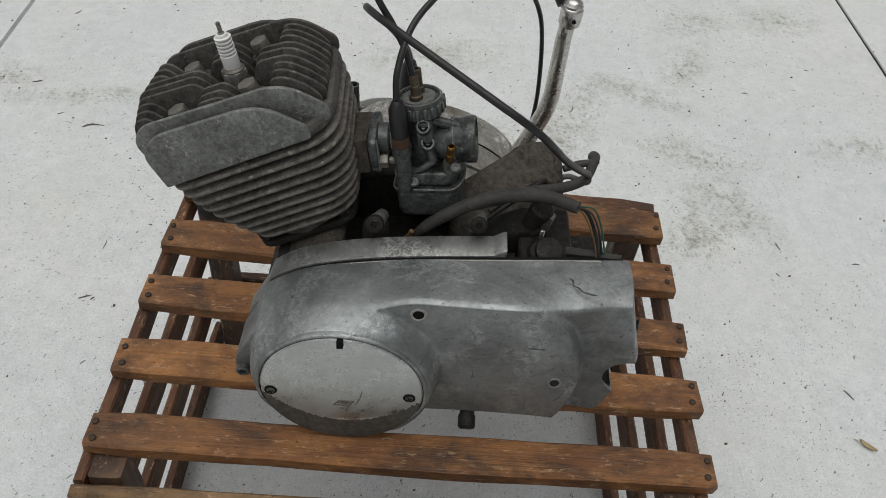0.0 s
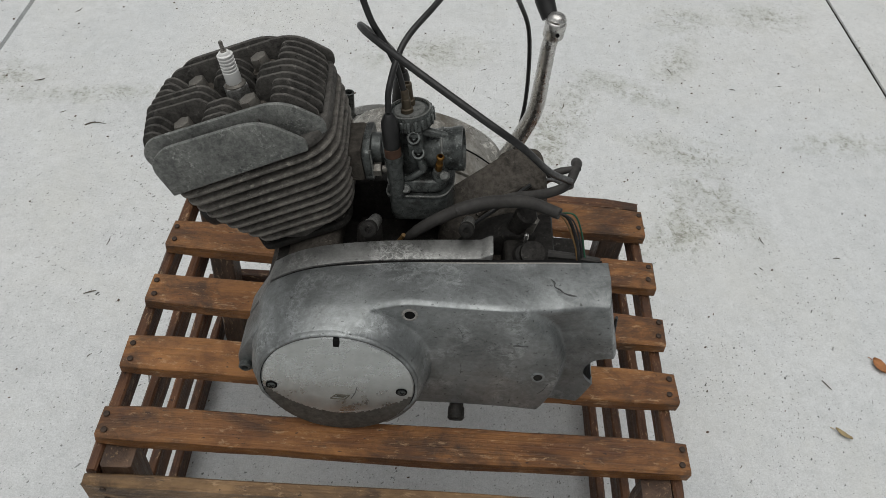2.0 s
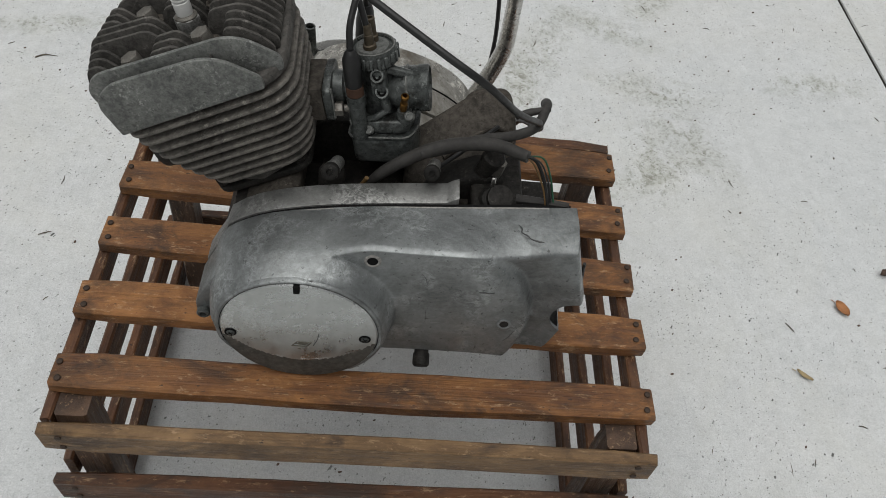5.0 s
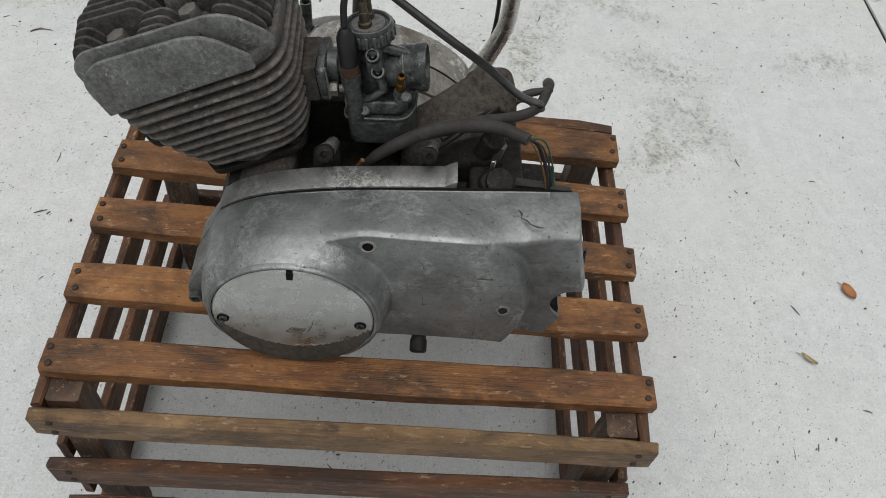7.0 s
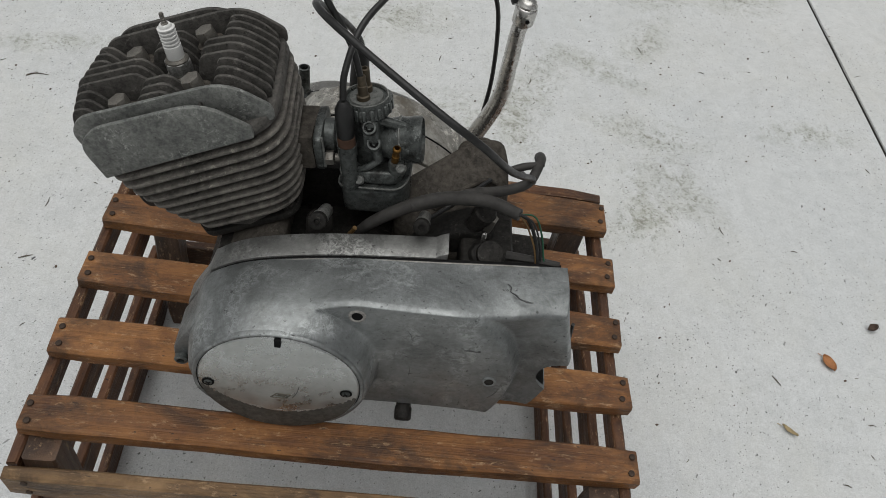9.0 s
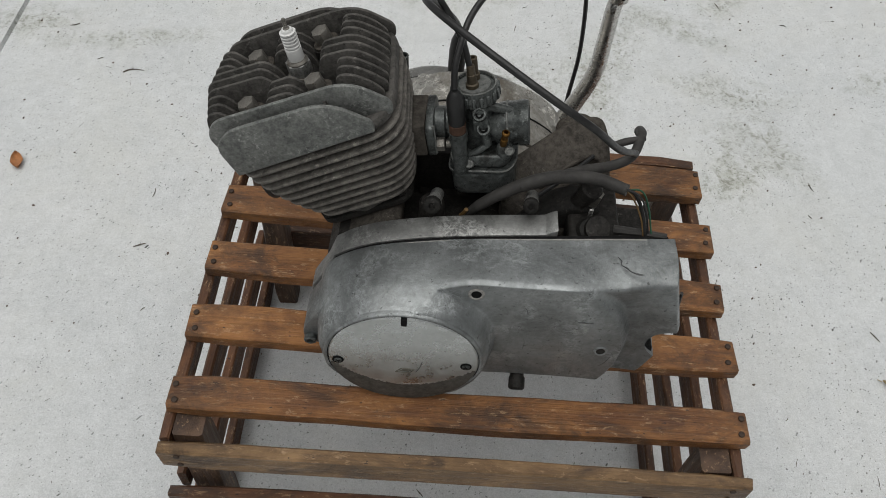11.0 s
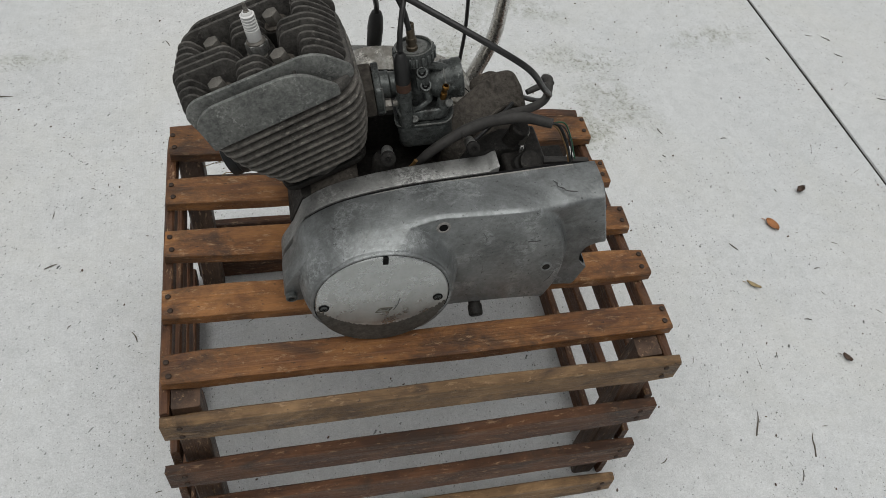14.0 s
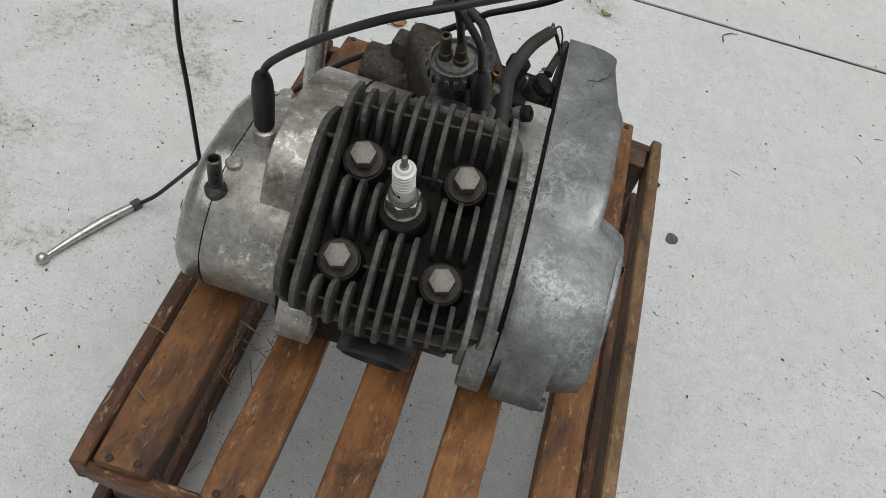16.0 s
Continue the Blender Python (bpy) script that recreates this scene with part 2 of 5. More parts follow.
    spots = ((0.75, 2.08, 0.10, 0.06, 20), (0.69, 1.87, 0.12, 0.05, 60), (0.39, 1.62, 0.05, 0.16, -20), (0.55, 1.74, 0.13, 0.04, -30), (0.64, 1.52, 0.13, 0.05, -10), (0.70, 1.36, 0.05, 0.13, 25), (0.58, 1.25, 0.13, 0.035, 30), (0.06, 1.84, 0.16, 0.07, 15), (1.00, 2.13, 0.12, 0.07, 10), (1.04, 1.58, 0.13, 0.04, 5), (-0.92, 1.63, 0.10, 0.06, 0), (-0.69, 1.59, 0.18, 0.03, 10), (1.17, 0.55, 0.09, 0.05, 40), (0.15, 1.47, 0.16, 0.10, 30), (0.33, 1.53, 0.04, 0.17, 10), (0.60, 1.30, 0.05, 0.12, 0), (0.15, 1.30, 0.03, 0.12, 35))
    for x, y, rx, ry, turn in spots:
        mp = nt.nodes.new("ShaderNodeMapping")
        mp.vector_type = "TEXTURE"
        mp.inputs["Location"].default_value = (x, y, 0)
        mp.inputs["Rotation"].default_value = (0, 0, radians(turn))
        mp.inputs["Scale"].default_value = (rx * 1.5, ry * 1.5, 1)
        nt.links.new(v, mp.inputs["Vector"])
        far = nt.nodes.new("ShaderNodeVectorMath")
        far.operation = "LENGTH"
        nt.links.new(mp.outputs[0], far.inputs[0])
        near = ramp(nt, far.outputs["Value"], [(0.10, 1.0), (0.90, 0.0)])
        wide = ramp(nt, far.outputs["Value"], [(0.20, 0.75), (1.10, 0.0)])
        both = times(near, haze)
        col = mix(nt, times(both, 0.50), col, (0.34, 0.345, 0.30))
        col = mix(nt, times(both, ragged), col, (0.20, 0.20, 0.17))
        col = mix(nt, times(wide, flecks), col, (0.25, 0.255, 0.225))
    # dark grit of four sizes, more of it in some places
    thick = ramp(nt, noise_tex(nt, v, 5.0, 5, 0.6), [(0.36, 0.25), (0.58, 1.0)])
    for sc, share, size, dark in ((28.0, 0.20, 0.060, 0.055), (52.0, 0.30, 0.085, 0.080), (90.0, 0.26, 0.115, 0.12), (150.0, 0.22, 0.16, 0.20)):
        col = mix(nt, times(times(dots(sc, share, size), thick), 0.95), col, (dark, dark, dark * 0.93))
    nt.links.new(col, b.inputs["Base Color"])
    b.inputs["Roughness"].default_value = 0.88
    b.inputs["Specular IOR Level"].default_value = 0.25
    brush = noise_tex(nt, coords(nt, (150, 7, 1)), 1.5, 5, 0.65)
    grit = noise_tex(nt, v, 150.0, 6, 0.75)
    bump(nt, b, mix(nt, 0.6, brush, grit), 0.6, 0.003)
    return m


M_CONCRETE = concrete()
M_WOOD = wood("stained_wood", (0.0559, 0.0198, 0.0085), (0.1208, 0.0483, 0.0186), (0.2038, 0.0957, 0.0355))
M_WOOD_PALE = wood("weathered_wood", (0.0689, 0.0359, 0.0170), (0.1284, 0.0738, 0.0340), (0.2002, 0.1247, 0.0628))
# dark wood below the deck: brown boards with shade mixed into the colour
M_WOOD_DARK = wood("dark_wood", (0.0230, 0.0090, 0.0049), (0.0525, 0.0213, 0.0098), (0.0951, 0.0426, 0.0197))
M_POST = wood("shaded_dark_wood", (0.020, 0.0110, 0.0075), (0.042, 0.0235, 0.0150), (0.074, 0.044, 0.028))
M_COVER = alloy("hazed_polished_aluminium", (0.150, 0.158, 0.158), (0.240, 0.252, 0.252), 0.80, 0.42, (0.075, 0.074, 0.067))
M_CASE_L = alloy("grey_cast_aluminium", (0.120, 0.120, 0.116), (0.225, 0.226, 0.218), 0.65, 0.46, (0.055, 0.053, 0.047))
M_CASE = metal("dull_cast_aluminium", (0.245, 0.236, 0.212), (0.385, 0.374, 0.345), (0.120, 0.100, 0.074), 0.55, 0.36, 13.0, 0.585, 0.25, 8.0, 0.525, 2.4, 0.3, 0.75)
# oily grime, darkened further to carry the shade of the well
M_GRIMY_SHADE = metal("oily_shaded_aluminium", (0.0075, 0.0069, 0.0063), (0.0245, 0.0228, 0.0207), (0.0034, 0.0031, 0.0027), 0.0, 0.55, 30.0, 0.62, 0.5, 9.0, 0.56, 4.0, 0.12)
M_FLAP = metal("dusty_brown_grime", (0.030, 0.0265, 0.0225), (0.066, 0.0585, 0.050), (0.014, 0.0125, 0.011), 0.0, 0.75, 26.0, 0.62, 0.4, 9.0, 0.58, 1.8, 0.1)
M_FIN = metal("oxidised_fin_alloy", (0.0285, 0.0271, 0.0249), (0.0893, 0.0841, 0.0770), (0.017, 0.018, 0.016), 0.0, 0.74, 22.0, 0.62, 0.3, 14.0, 0.57, 1.9, 0.2, 0.8)
M_BARREL = metal("weathered_barrel_alloy", (0.0600, 0.0558, 0.0502), (0.1700, 0.1585, 0.1410), (0.026, 0.0245, 0.022), 0.0, 0.70, 22.0, 0.61, 0.3, 14.0, 0.58, 1.7, 0.25, 0.8)
M_PANEL = metal("bare_head_alloy", (0.0779, 0.0813, 0.0775), (0.1770, 0.1813, 0.1710), (0.034, 0.033, 0.030), 0.25, 0.62, 38.0, 0.60, 0.4, 22.0, 0.60, 1.8, 0.3, 0.75)
M_CARB = metal("carburettor_zinc", (0.0288, 0.0322, 0.0312), (0.1032, 0.1110, 0.1068), (0.008, 0.007, 0.0055), 0.45, 0.33, 34.0, 0.62, 0.25, 26.0, 0.51, 2.2, 0.3, 0.8)
M_BOLT = metal("zinc_bolt", (0.115, 0.108, 0.096), (0.180, 0.170, 0.152), (0.065, 0.046, 0.034), 0.5, 0.46, 60.0, 0.66, 0.2, 50.0, 0.60, 1.3, 0.3, 0.85)
M_STEEL = metal("rusty_chrome_steel", (0.40, 0.39, 0.37), (0.58, 0.57, 0.55), (0.13, 0.065, 0.03), 0.92, 0.27, 30.0, 0.64, 0.15, 34.0, 0.585, 1.2, 0.3, 0.85)
M_CHROME = metal("scuffed_chrome", (0.4200, 0.4326, 0.4242), (0.4872, 0.4998, 0.4914), (0.2856, 0.2814, 0.2604), 0.93, 0.29, 12.0, 0.70, 0.06, 26.0, 0.64, 1.1, 0.3, 0.95)
M_RUBBER = plain("black_rubber", (0.0115, 0.0115, 0.0115), 0.44, 0.0, 0.6, 60.0, 0.25, 0.36)
M_SLEEVE = plain("perished_vinyl_sleeve", (0.033, 0.0312, 0.0292), 0.62, 0.0, 0.5, 50.0, 0.3, 0.25)
# near-black insides of holes and slots, their shade put into the colour
M_DARKHOLE = plain("shade_black_socket", (0.005, 0.005, 0.005), 0.8, 0, 0.3, 60, 0.1, 0.1)
M_RUST = plain("rusty_iron", (0.060, 0.030, 0.018), 0.8, 0.2, 0.5)
M_BRASS = plain("brass", (0.16, 0.085, 0.025), 0.5, 1.0, 0.4)
M_BRONZE = plain("dull_bronze", (0.070, 0.056, 0.038), 0.55, 0.5, 0.5)
M_CERAMIC = plain("white_ceramic", (0.58, 0.58, 0.565), 0.22, 0.0, 0.08)
M_INK = plain("faded_black_print", (0.06, 0.06, 0.06), 0.7)
M_LOGO = plain("worn_gold_emblem", (0.11, 0.102, 0.082), 0.5, 0.4)
M_WIRE_G = plain("green_wire", (0.010, 0.055, 0.028), 0.5)
M_WIRE_O = plain("orange_wire", (0.10, 0.058, 0.02), 0.5)
M_LEAF = plain("dry_brown_leaf", (0.30, 0.13, 0.05), 0.7, 0.0, 0.3, 120)
M_LEAF_PALE = plain("dry_tan_leaf", (0.34, 0.27, 0.15), 0.75, 0.0, 0.35, 120)
M_LEAF_DARK = plain("dark_withered_leaf", (0.09, 0.06, 0.045), 0.8, 0.0, 0.4, 120)
M_TWIG = plain("dry_twig", (0.10, 0.085, 0.065), 0.85)
M_STRAW = plain("dry_grass_fibre", (0.20, 0.13, 0.06), 0.8)
M_STONE = plain("dark_gum_spot", (0.075, 0.075, 0.075), 0.8, 0, 0.5, 150)
# black castings, deepened in colour for the shade in recesses
M_SOOT_SHADE = metal("sooty_shaded_casting", (0.0080, 0.0076, 0.0072), (0.0208, 0.0196, 0.0176), (0.0040, 0.0038, 0.0034), 0.0, 0.65, 34.0, 0.62, 0.5, 12.0, 0.57, 3.0, 0.15)
# dark brown metal for the cap's crescent below the curved edge
M_SKIRT = metal("dark_brown_crescent", (0.0490, 0.0455, 0.0399), (0.0864, 0.0808, 0.0714), (0.05, 0.044, 0.036), 0.35, 0.60, 24.0, 0.62, 0.2, 20.0, 0.58, 1.4)
M_WORN = plain("worn_bare_edge", (0.26, 0.25, 0.235), 0.6, 0.3, 0.4, 300)
M_CLUTCH = metal("polished_case_alloy", (0.25, 0.245, 0.225), (0.42, 0.415, 0.39), (0.12, 0.10, 0.075), 0.85, 0.24, 12.0, 0.63, 0.2, 12.0, 0.60, 1.5, 0.3, 0.9)
M_PLATED = metal("zinc_plated_steel", (0.20, 0.20, 0.19), (0.36, 0.36, 0.345), (0.08, 0.07, 0.06), 0.7, 0.4, 60.0, 0.62, 0.2, 40.0, 0.60, 1.4)
M_SATIN = metal("satin_aluminium", (0.40, 0.40, 0.385), (0.56, 0.56, 0.545), (0.24, 0.23, 0.21), 0.85, 0.36, 40.0, 0.66, 0.12, 30.0, 0.62, 1.2, 0.3, 0.9)
M_SOIL = plain("dark_soil", (0.022, 0.020, 0.017), 0.9, 0, 0.6, 200)
M_NAIL = plain("rusty_nail", (0.05, 0.034, 0.025), 0.7, 0.4)
M_GASKET = plain("black_gasket", (0.006, 0.006, 0.006), 0.7, 0, 0.3, 60, 0.1, 0.1)

# ---- mesh helpers ----
WORLD = {}


def empty(name, loc, label, category, group="", kind=""):
    ob = new(name)
    ob.empty_display_size = 0.05
    WORLD[ob] = Matrix.Translation(loc)
    ob.matrix_world = WORLD[ob]
    return tagged(ob, label, category, group, kind)


def part(name, bm, mat, parent=None, label="", m=None, smooth=True, angle=40):
    """Links bm, whose points are in the frame m (the world's by default), as one mesh under parent."""
    if isinstance(bm, bpy.types.Mesh):
        me = bm
    else:
        if smooth:
            for f in bm.faces:
                f.smooth = True
            for e in bm.edges:
                if len(e.link_faces) == 2 and e.calc_face_angle(0) > radians(angle):
                    e.smooth = False
        me = bpy.data.meshes.new(name)
        bm.to_mesh(me)
        bm.free()
        for one in (mat if isinstance(mat, (list, tuple)) else (mat,)):
            me.materials.append(one)
    ob = new(name, me)
    m = m or Matrix()
    WORLD[ob] = m
    if parent:
        ob.parent = parent
        ob.matrix_basis = WORLD[parent].inverted() @ m
    else:
        ob.matrix_basis = m
    if label:
        tagged(ob, label)
    return ob


def axes(origin, x, z):
    """A frame with its x axis along x and its z axis as near z as can be."""
    x = Vector(x).normalized()
    y = Vector(z).cross(x).normalized()
    z = x.cross(y)
    return Matrix.Translation(origin) @ Matrix((x, y, z)).transposed().to_4x4()


def along(origin, z, x=(1, 0, 0)):
    """A frame with its z axis along z."""
    z = Vector(z).normalized()
    x = Vector(x) - z * Vector(x).dot(z)
    if x.length < 1e-4:
        x = Vector((0, 1, 0)) - z * z.y
    x.normalize()
    return Matrix.Translation(origin) @ Matrix((x, z.cross(x), z)).transposed().to_4x4()


def bevel(bm, width, segments=2, angle=30, only=None):
    edges = [e for e in (only or bm.edges) if len(e.link_faces) == 2 and e.calc_face_angle(0) > radians(angle)]
    if edges:
        bmesh.ops.bevel(bm, geom=edges, offset=width, segments=segments, profile=0.6, affect="EDGES", clamp_overlap=True)
    return bm


def box(lo, hi, width=0.002, segments=2, bm=None):
    out = bm or bmesh.new()
    b = bmesh.new()
    r = bmesh.ops.create_cube(b, size=1)
    for v in r["verts"]:
        v.co = Vector([lo[i] + (v.co[i] + 0.5) * (hi[i] - lo[i]) for i in range(3)])
    if width:
        bevel(b, width, segments)
    return join(out, b) if bm else b


def join(bm, other, m=None):
    me = bpy.data.meshes.new("tmp")
    other.to_mesh(me)
    other.free()
    if m:
        me.transform(m)
    bm.from_mesh(me)
    bpy.data.meshes.remove(me)
    return bm


def lathe(profile, n=32, m=None, bm=None, closed=True):
    """Turns (radius, height) pairs about z."""
    b = bmesh.new()
    rings = []
    for r, z in profile:
        if r < 1e-6:
            rings.append([b.verts.new((0, 0, z))])
        else:
            rings.append([b.verts.new((r * math.cos(2 * math.pi * i / n), r * math.sin(2 * math.pi * i / n), z)) for i in range(n)])
    for a, c in zip(rings, rings[1:]):
        for i in range(n):
            j = (i + 1) % n
            if len(a) == 1 and len(c) == 1:
                continue
            if len(a) == 1:
                b.faces.new((a[0], c[i], c[j]))
            elif len(c) == 1:
                b.faces.new((a[i], a[j], c[0]))
            else:
                b.faces.new((a[i], a[j], c[j], c[i]))
    if closed:
        for ring, flip in ((rings[0], True), (rings[-1], False)):
            if len(ring) > 1:
                b.faces.new(ring[::-1] if flip else ring)
    bmesh.ops.recalc_face_normals(b, faces=b.faces)
    if m:
        b.transform(m)
    return join(bm, b) if bm else b


def prism(points, z0, z1, width=0.0, segments=2, m=None, bm=None):
    """An outline in x and y, raised from z0 to z1, with rounded rims."""
    b = bmesh.new()
    lo = [b.verts.new((x, y, z0)) for x, y in points]
    hi = [b.verts.new((x, y, z1)) for x, y in points]
    b.faces.new(lo[::-1])
    b.faces.new(hi)
    n = len(points)
    rims = []
    for i in range(n):
        j = (i + 1) % n
        b.faces.new((lo[i], lo[j], hi[j], hi[i]))
    bmesh.ops.recalc_face_normals(b, faces=b.faces)
    if width:
        rims = [e for e in b.edges if abs(e.verts[0].co.z - e.verts[1].co.z) < 1e-7]
        bmesh.ops.bevel(b, geom=rims, offset=width, segments=segments, profile=0.5, affect="EDGES", clamp_overlap=True)
    if m:
        b.transform(m)
    return join(bm, b) if bm else b


def rounded(points, radius, n=6):
    """Rounds the corners of an outline; radius may be one per corner."""
    out = []
    k = len(points)
    for i in range(k):
        p, a, c = Vector(points[i]), Vector(points[i - 1]), Vector(points[(i + 1) % k])
        r = radius[i] if isinstance(radius, (list, tuple)) else radius
        da, dc = (a - p), (c - p)
        r = min(r, da.length * 0.49, dc.length * 0.49)
        s, e = p + da.normalized() * r, p + dc.normalized() * r
        for j in range(n + 1):
            t = j / n
            out.append(tuple((1 - t) ** 2 * s + 2 * t * (1 - t) * p + t * t * e))
    return out


def spline(points, per=8):
    """A smooth line through the points."""
    p = [Vector(q) for q in points]
    p = [p[0] * 2 - p[1]] + p + [p[-1] * 2 - p[-2]]
    out = []
    for i in range(1, len(p) - 2):
        for j in range(per):
            t = j / per
            a, b, c, d = p[i - 1], p[i], p[i + 1], p[i + 2]
            out.append(0.5 * (2 * b + (c - a) * t + (2 * a - 5 * b + 4 * c - d) * t * t + (3 * b - a - 3 * c + d) * t ** 3))
    return out + [p[-2]]


def tube(points, radius, n=10, per=8, bm=None, smooth=True):
    """A hose through the points; radius is one number or one for each point."""
    line = spline(points, per) if smooth else [Vector(q) for q in points]
    k = len(line)
    if isinstance(radius, (list, tuple)):
        radii = [float(np.interp(i / (k - 1) * (len(radius) - 1), range(len(radius)), radius)) for i in range(k)]
    else:
        radii = [radius] * k
    b = bmesh.new()
    up = Vector((0.13, 0.31, 0.94))
    rings = []
    for i, p in enumerate(line):
        d = (line[min(i + 1, k - 1)] - line[max(i - 1, 0)]).normalized()
        s = d.cross(up)
        if s.length < 1e-3:
            s = d.cross(Vector((1, 0, 0)))
        s.normalize()
        t = s.cross(d)
        up = t
        rings.append([b.verts.new(p + radii[i] * (math.cos(2 * math.pi * j / n) * s + math.sin(2 * math.pi * j / n) * t)) for j in range(n)])
    for a, c in zip(rings, rings[1:]):
        for j in range(n):
            b.faces.new((a[j], a[(j + 1) % n], c[(j + 1) % n], c[j]))
    b.faces.new(rings[0][::-1])
    b.faces.new(rings[-1])
    bmesh.ops.recalc_face_normals(b, faces=b.faces)
    return join(bm, b) if bm else b


def hexagon(flats, z0, z1, width=0.001, m=None, bm=None, turn=0.0):
    r = flats / math.sqrt(3)
    pts = [(r * math.cos(radians(60 * i + turn)), r * math.sin(radians(60 * i + turn))) for i in range(6)]
    return prism(pts, z0, z1, width, 2, m, bm)


# ---- ground ----
def ground_sheet():
    """One concrete sheet with tooled joints, running on to the horizon."""
    def lines(joints, ends):
        out = list(ends)
        for j in joints:
            out += [j - 0.0055, j - 0.0024, j + 0.0024, j + 0.0055]
        return sorted(out)
    jx = [1.223 + 2.180 * k for k in range(-6, 7)]
    jy = [3.6 + 6.0 * k for k in range(-3, 4)]
    xs = lines(jx, (-400, -60, 60, 400))
    ys = lines(jy, (-400, -60, 60, 400))
    b = bmesh.new()
    deep = lambda v, js: any(abs(v - j) < 0.004 for j in js)
    grid = [[b.verts.new((x, y, -0.010 if (deep(x, jx) and abs(y) < 61) or (deep(y, jy) and abs(x) < 61) else 0.0)) for y in ys] for x in xs]
    for i in range(len(xs) - 1):
        for j in range(len(ys) - 1):
            b.faces.new((grid[i][j], grid[i + 1][j], grid[i + 1][j + 1], grid[i][j + 1]))
    ob = part("ground", b, M_CONCRETE, None, "", pose(0, 0, 0, 0, 0, 1.6), smooth=False)
    return tagged(ob, "pale grey broom-finished concrete slab with tooled joints", "concrete ground", "", "structure")


ground_sheet()
b = bmesh.new()
rngj = random.Random(3)
line = [(1.223 + rngj.uniform(-0.0008, 0.0008), -3.0 + 0.09 * k, -0.0034 + rngj.uniform(-0.0008, 0.0008)) for k in range(100)]
tube(line, [rngj.uniform(0.0024, 0.0034) for k in range(100)], 6, 2, b)
tagged(part("joint_dirt", b, M_SOIL, None, "", pose(0, 0, 0, 0, 0, 1.6)), "dark soil and moss lying in the concrete joint", "soil", "", "stuff")

# ---- wooden crate ----
X0, X1, Y0, Y1 = -0.297, 0.326, 0.483, 0.966
DECK = 0.380
crate = empty("wooden_crate", (0.0135, 0.72, 0.0), "reddish-brown slatted wooden crate standing on the concrete", "wooden crate")


def board(length, width, thick, seed, warp=0.0012):
    """A sawn board along its own x axis, a little uneven, with worn edges."""
    rng = random.Random(seed)
    b = bmesh.new()
    n = 14
    rings = []
    ph = rng.random() * 6
    for i in range(n + 1):
        x = -length / 2 + length * i / n
        wob = warp * math.sin(ph + i * 0.55) + rng.uniform(-0.4, 0.4) * warp
        hw = width / 2 + rng.uniform(-0.5, 0.5) * warp
        ht = thick / 2
        c = 0.0016 + rng.random() * 0.0012
        if i in (0, n):
            hw -= 0.0018
            ht -= 0.0012
            x += rng.uniform(-0.0015, 0.0015)
        ring = [(-hw + c, -ht), (hw - c, -ht), (hw, -ht + c), (hw, ht - c), (hw - c, ht), (-hw + c, ht), (-hw, ht - c), (-hw, -ht + c)]
        rings.append([b.verts.new((x + rng.uniform(-0.001, 0.001) * (i in (0, n)), y + wob, z)) for y, z in ring])
    for a, c in zip(rings, rings[1:]):
        for j in range(8):
            b.faces.new((a[j], a[(j + 1) % 8], c[(j + 1) % 8], c[j]))
    b.faces.new(rings[0][::-1])
    b.faces.new(rings[-1])
    bmesh.ops.recalc_face_normals(b, faces=b.faces)
    return b


def nail_mesh():
    b = lathe([(0.0032, -0.002), (0.0034, 0.0004), (0.0026, 0.0008), (0.0, 0.0009)], 10)
    me = bpy.data.meshes.new("nail")
    for f in b.faces:
        f.smooth = True
    b.to_mesh(me)
    b.free()
    me.materials.append(M_NAIL)
    return me


NAIL = nail_mesh()
# top slats: middle y at the left and right end, width
for k, (yl, yr, w) in enumerate([(0.908, 0.898, 0.052), (0.8135, 0.8045, 0.047), (0.7235, 0.7145, 0.045), (0.6305, 0.633, 0.045), (0.541, 0.545, 0.040)]):
    length = 0.6165
    m = pose(0.0147, (yl + yr) / 2, DECK - 0.0095, 0, 0, math.degrees(math.atan2(yr - yl, length)))
    slat = part("top_slat", board(length + (k % 2) * 0.002, w, 0.019, 10 + k), M_WOOD, crate, "", m)
    for sx in (-1, 1):
        for sy in (-1, 1):
            part("nail", NAIL, None, slat, "", m @ pose(sx * (0.3020 + 0.0015 * sy), sy * w * 0.23 + 0.001 * sx, 0.0098))
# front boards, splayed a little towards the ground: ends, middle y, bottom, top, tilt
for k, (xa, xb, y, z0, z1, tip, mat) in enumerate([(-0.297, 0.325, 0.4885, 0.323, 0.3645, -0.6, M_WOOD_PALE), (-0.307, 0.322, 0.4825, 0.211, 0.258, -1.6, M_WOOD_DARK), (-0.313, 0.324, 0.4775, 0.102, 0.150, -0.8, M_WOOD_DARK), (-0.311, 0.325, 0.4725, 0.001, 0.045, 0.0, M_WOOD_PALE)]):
    m = pose((xa + xb) / 2, y, (z0 + z1) / 2, 90, tip, 0.2)
    slat = part("front_board", board(xb - xa, z1 - z0, 0.0150, 30 + k), mat, crate, "", m)
    for sx in (-1, 1):
        for sy in (-1, 1):
            part("nail", NAIL, None, slat, "", m @ pose(sx * ((xb - xa) / 2 - 0.020), sy * 0.010, 0.0078))
# back boards
for k, (z0, z1) in enumerate([(0.324, 0.366), (0.211, 0.257), (0.103, 0.148), (0.002, 0.046)]):
    m = pose(0.0135, 0.948 + 0.003 * k, (z0 + z1) / 2, 90, 0, 0)
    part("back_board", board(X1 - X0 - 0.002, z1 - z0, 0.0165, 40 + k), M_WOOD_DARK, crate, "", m)
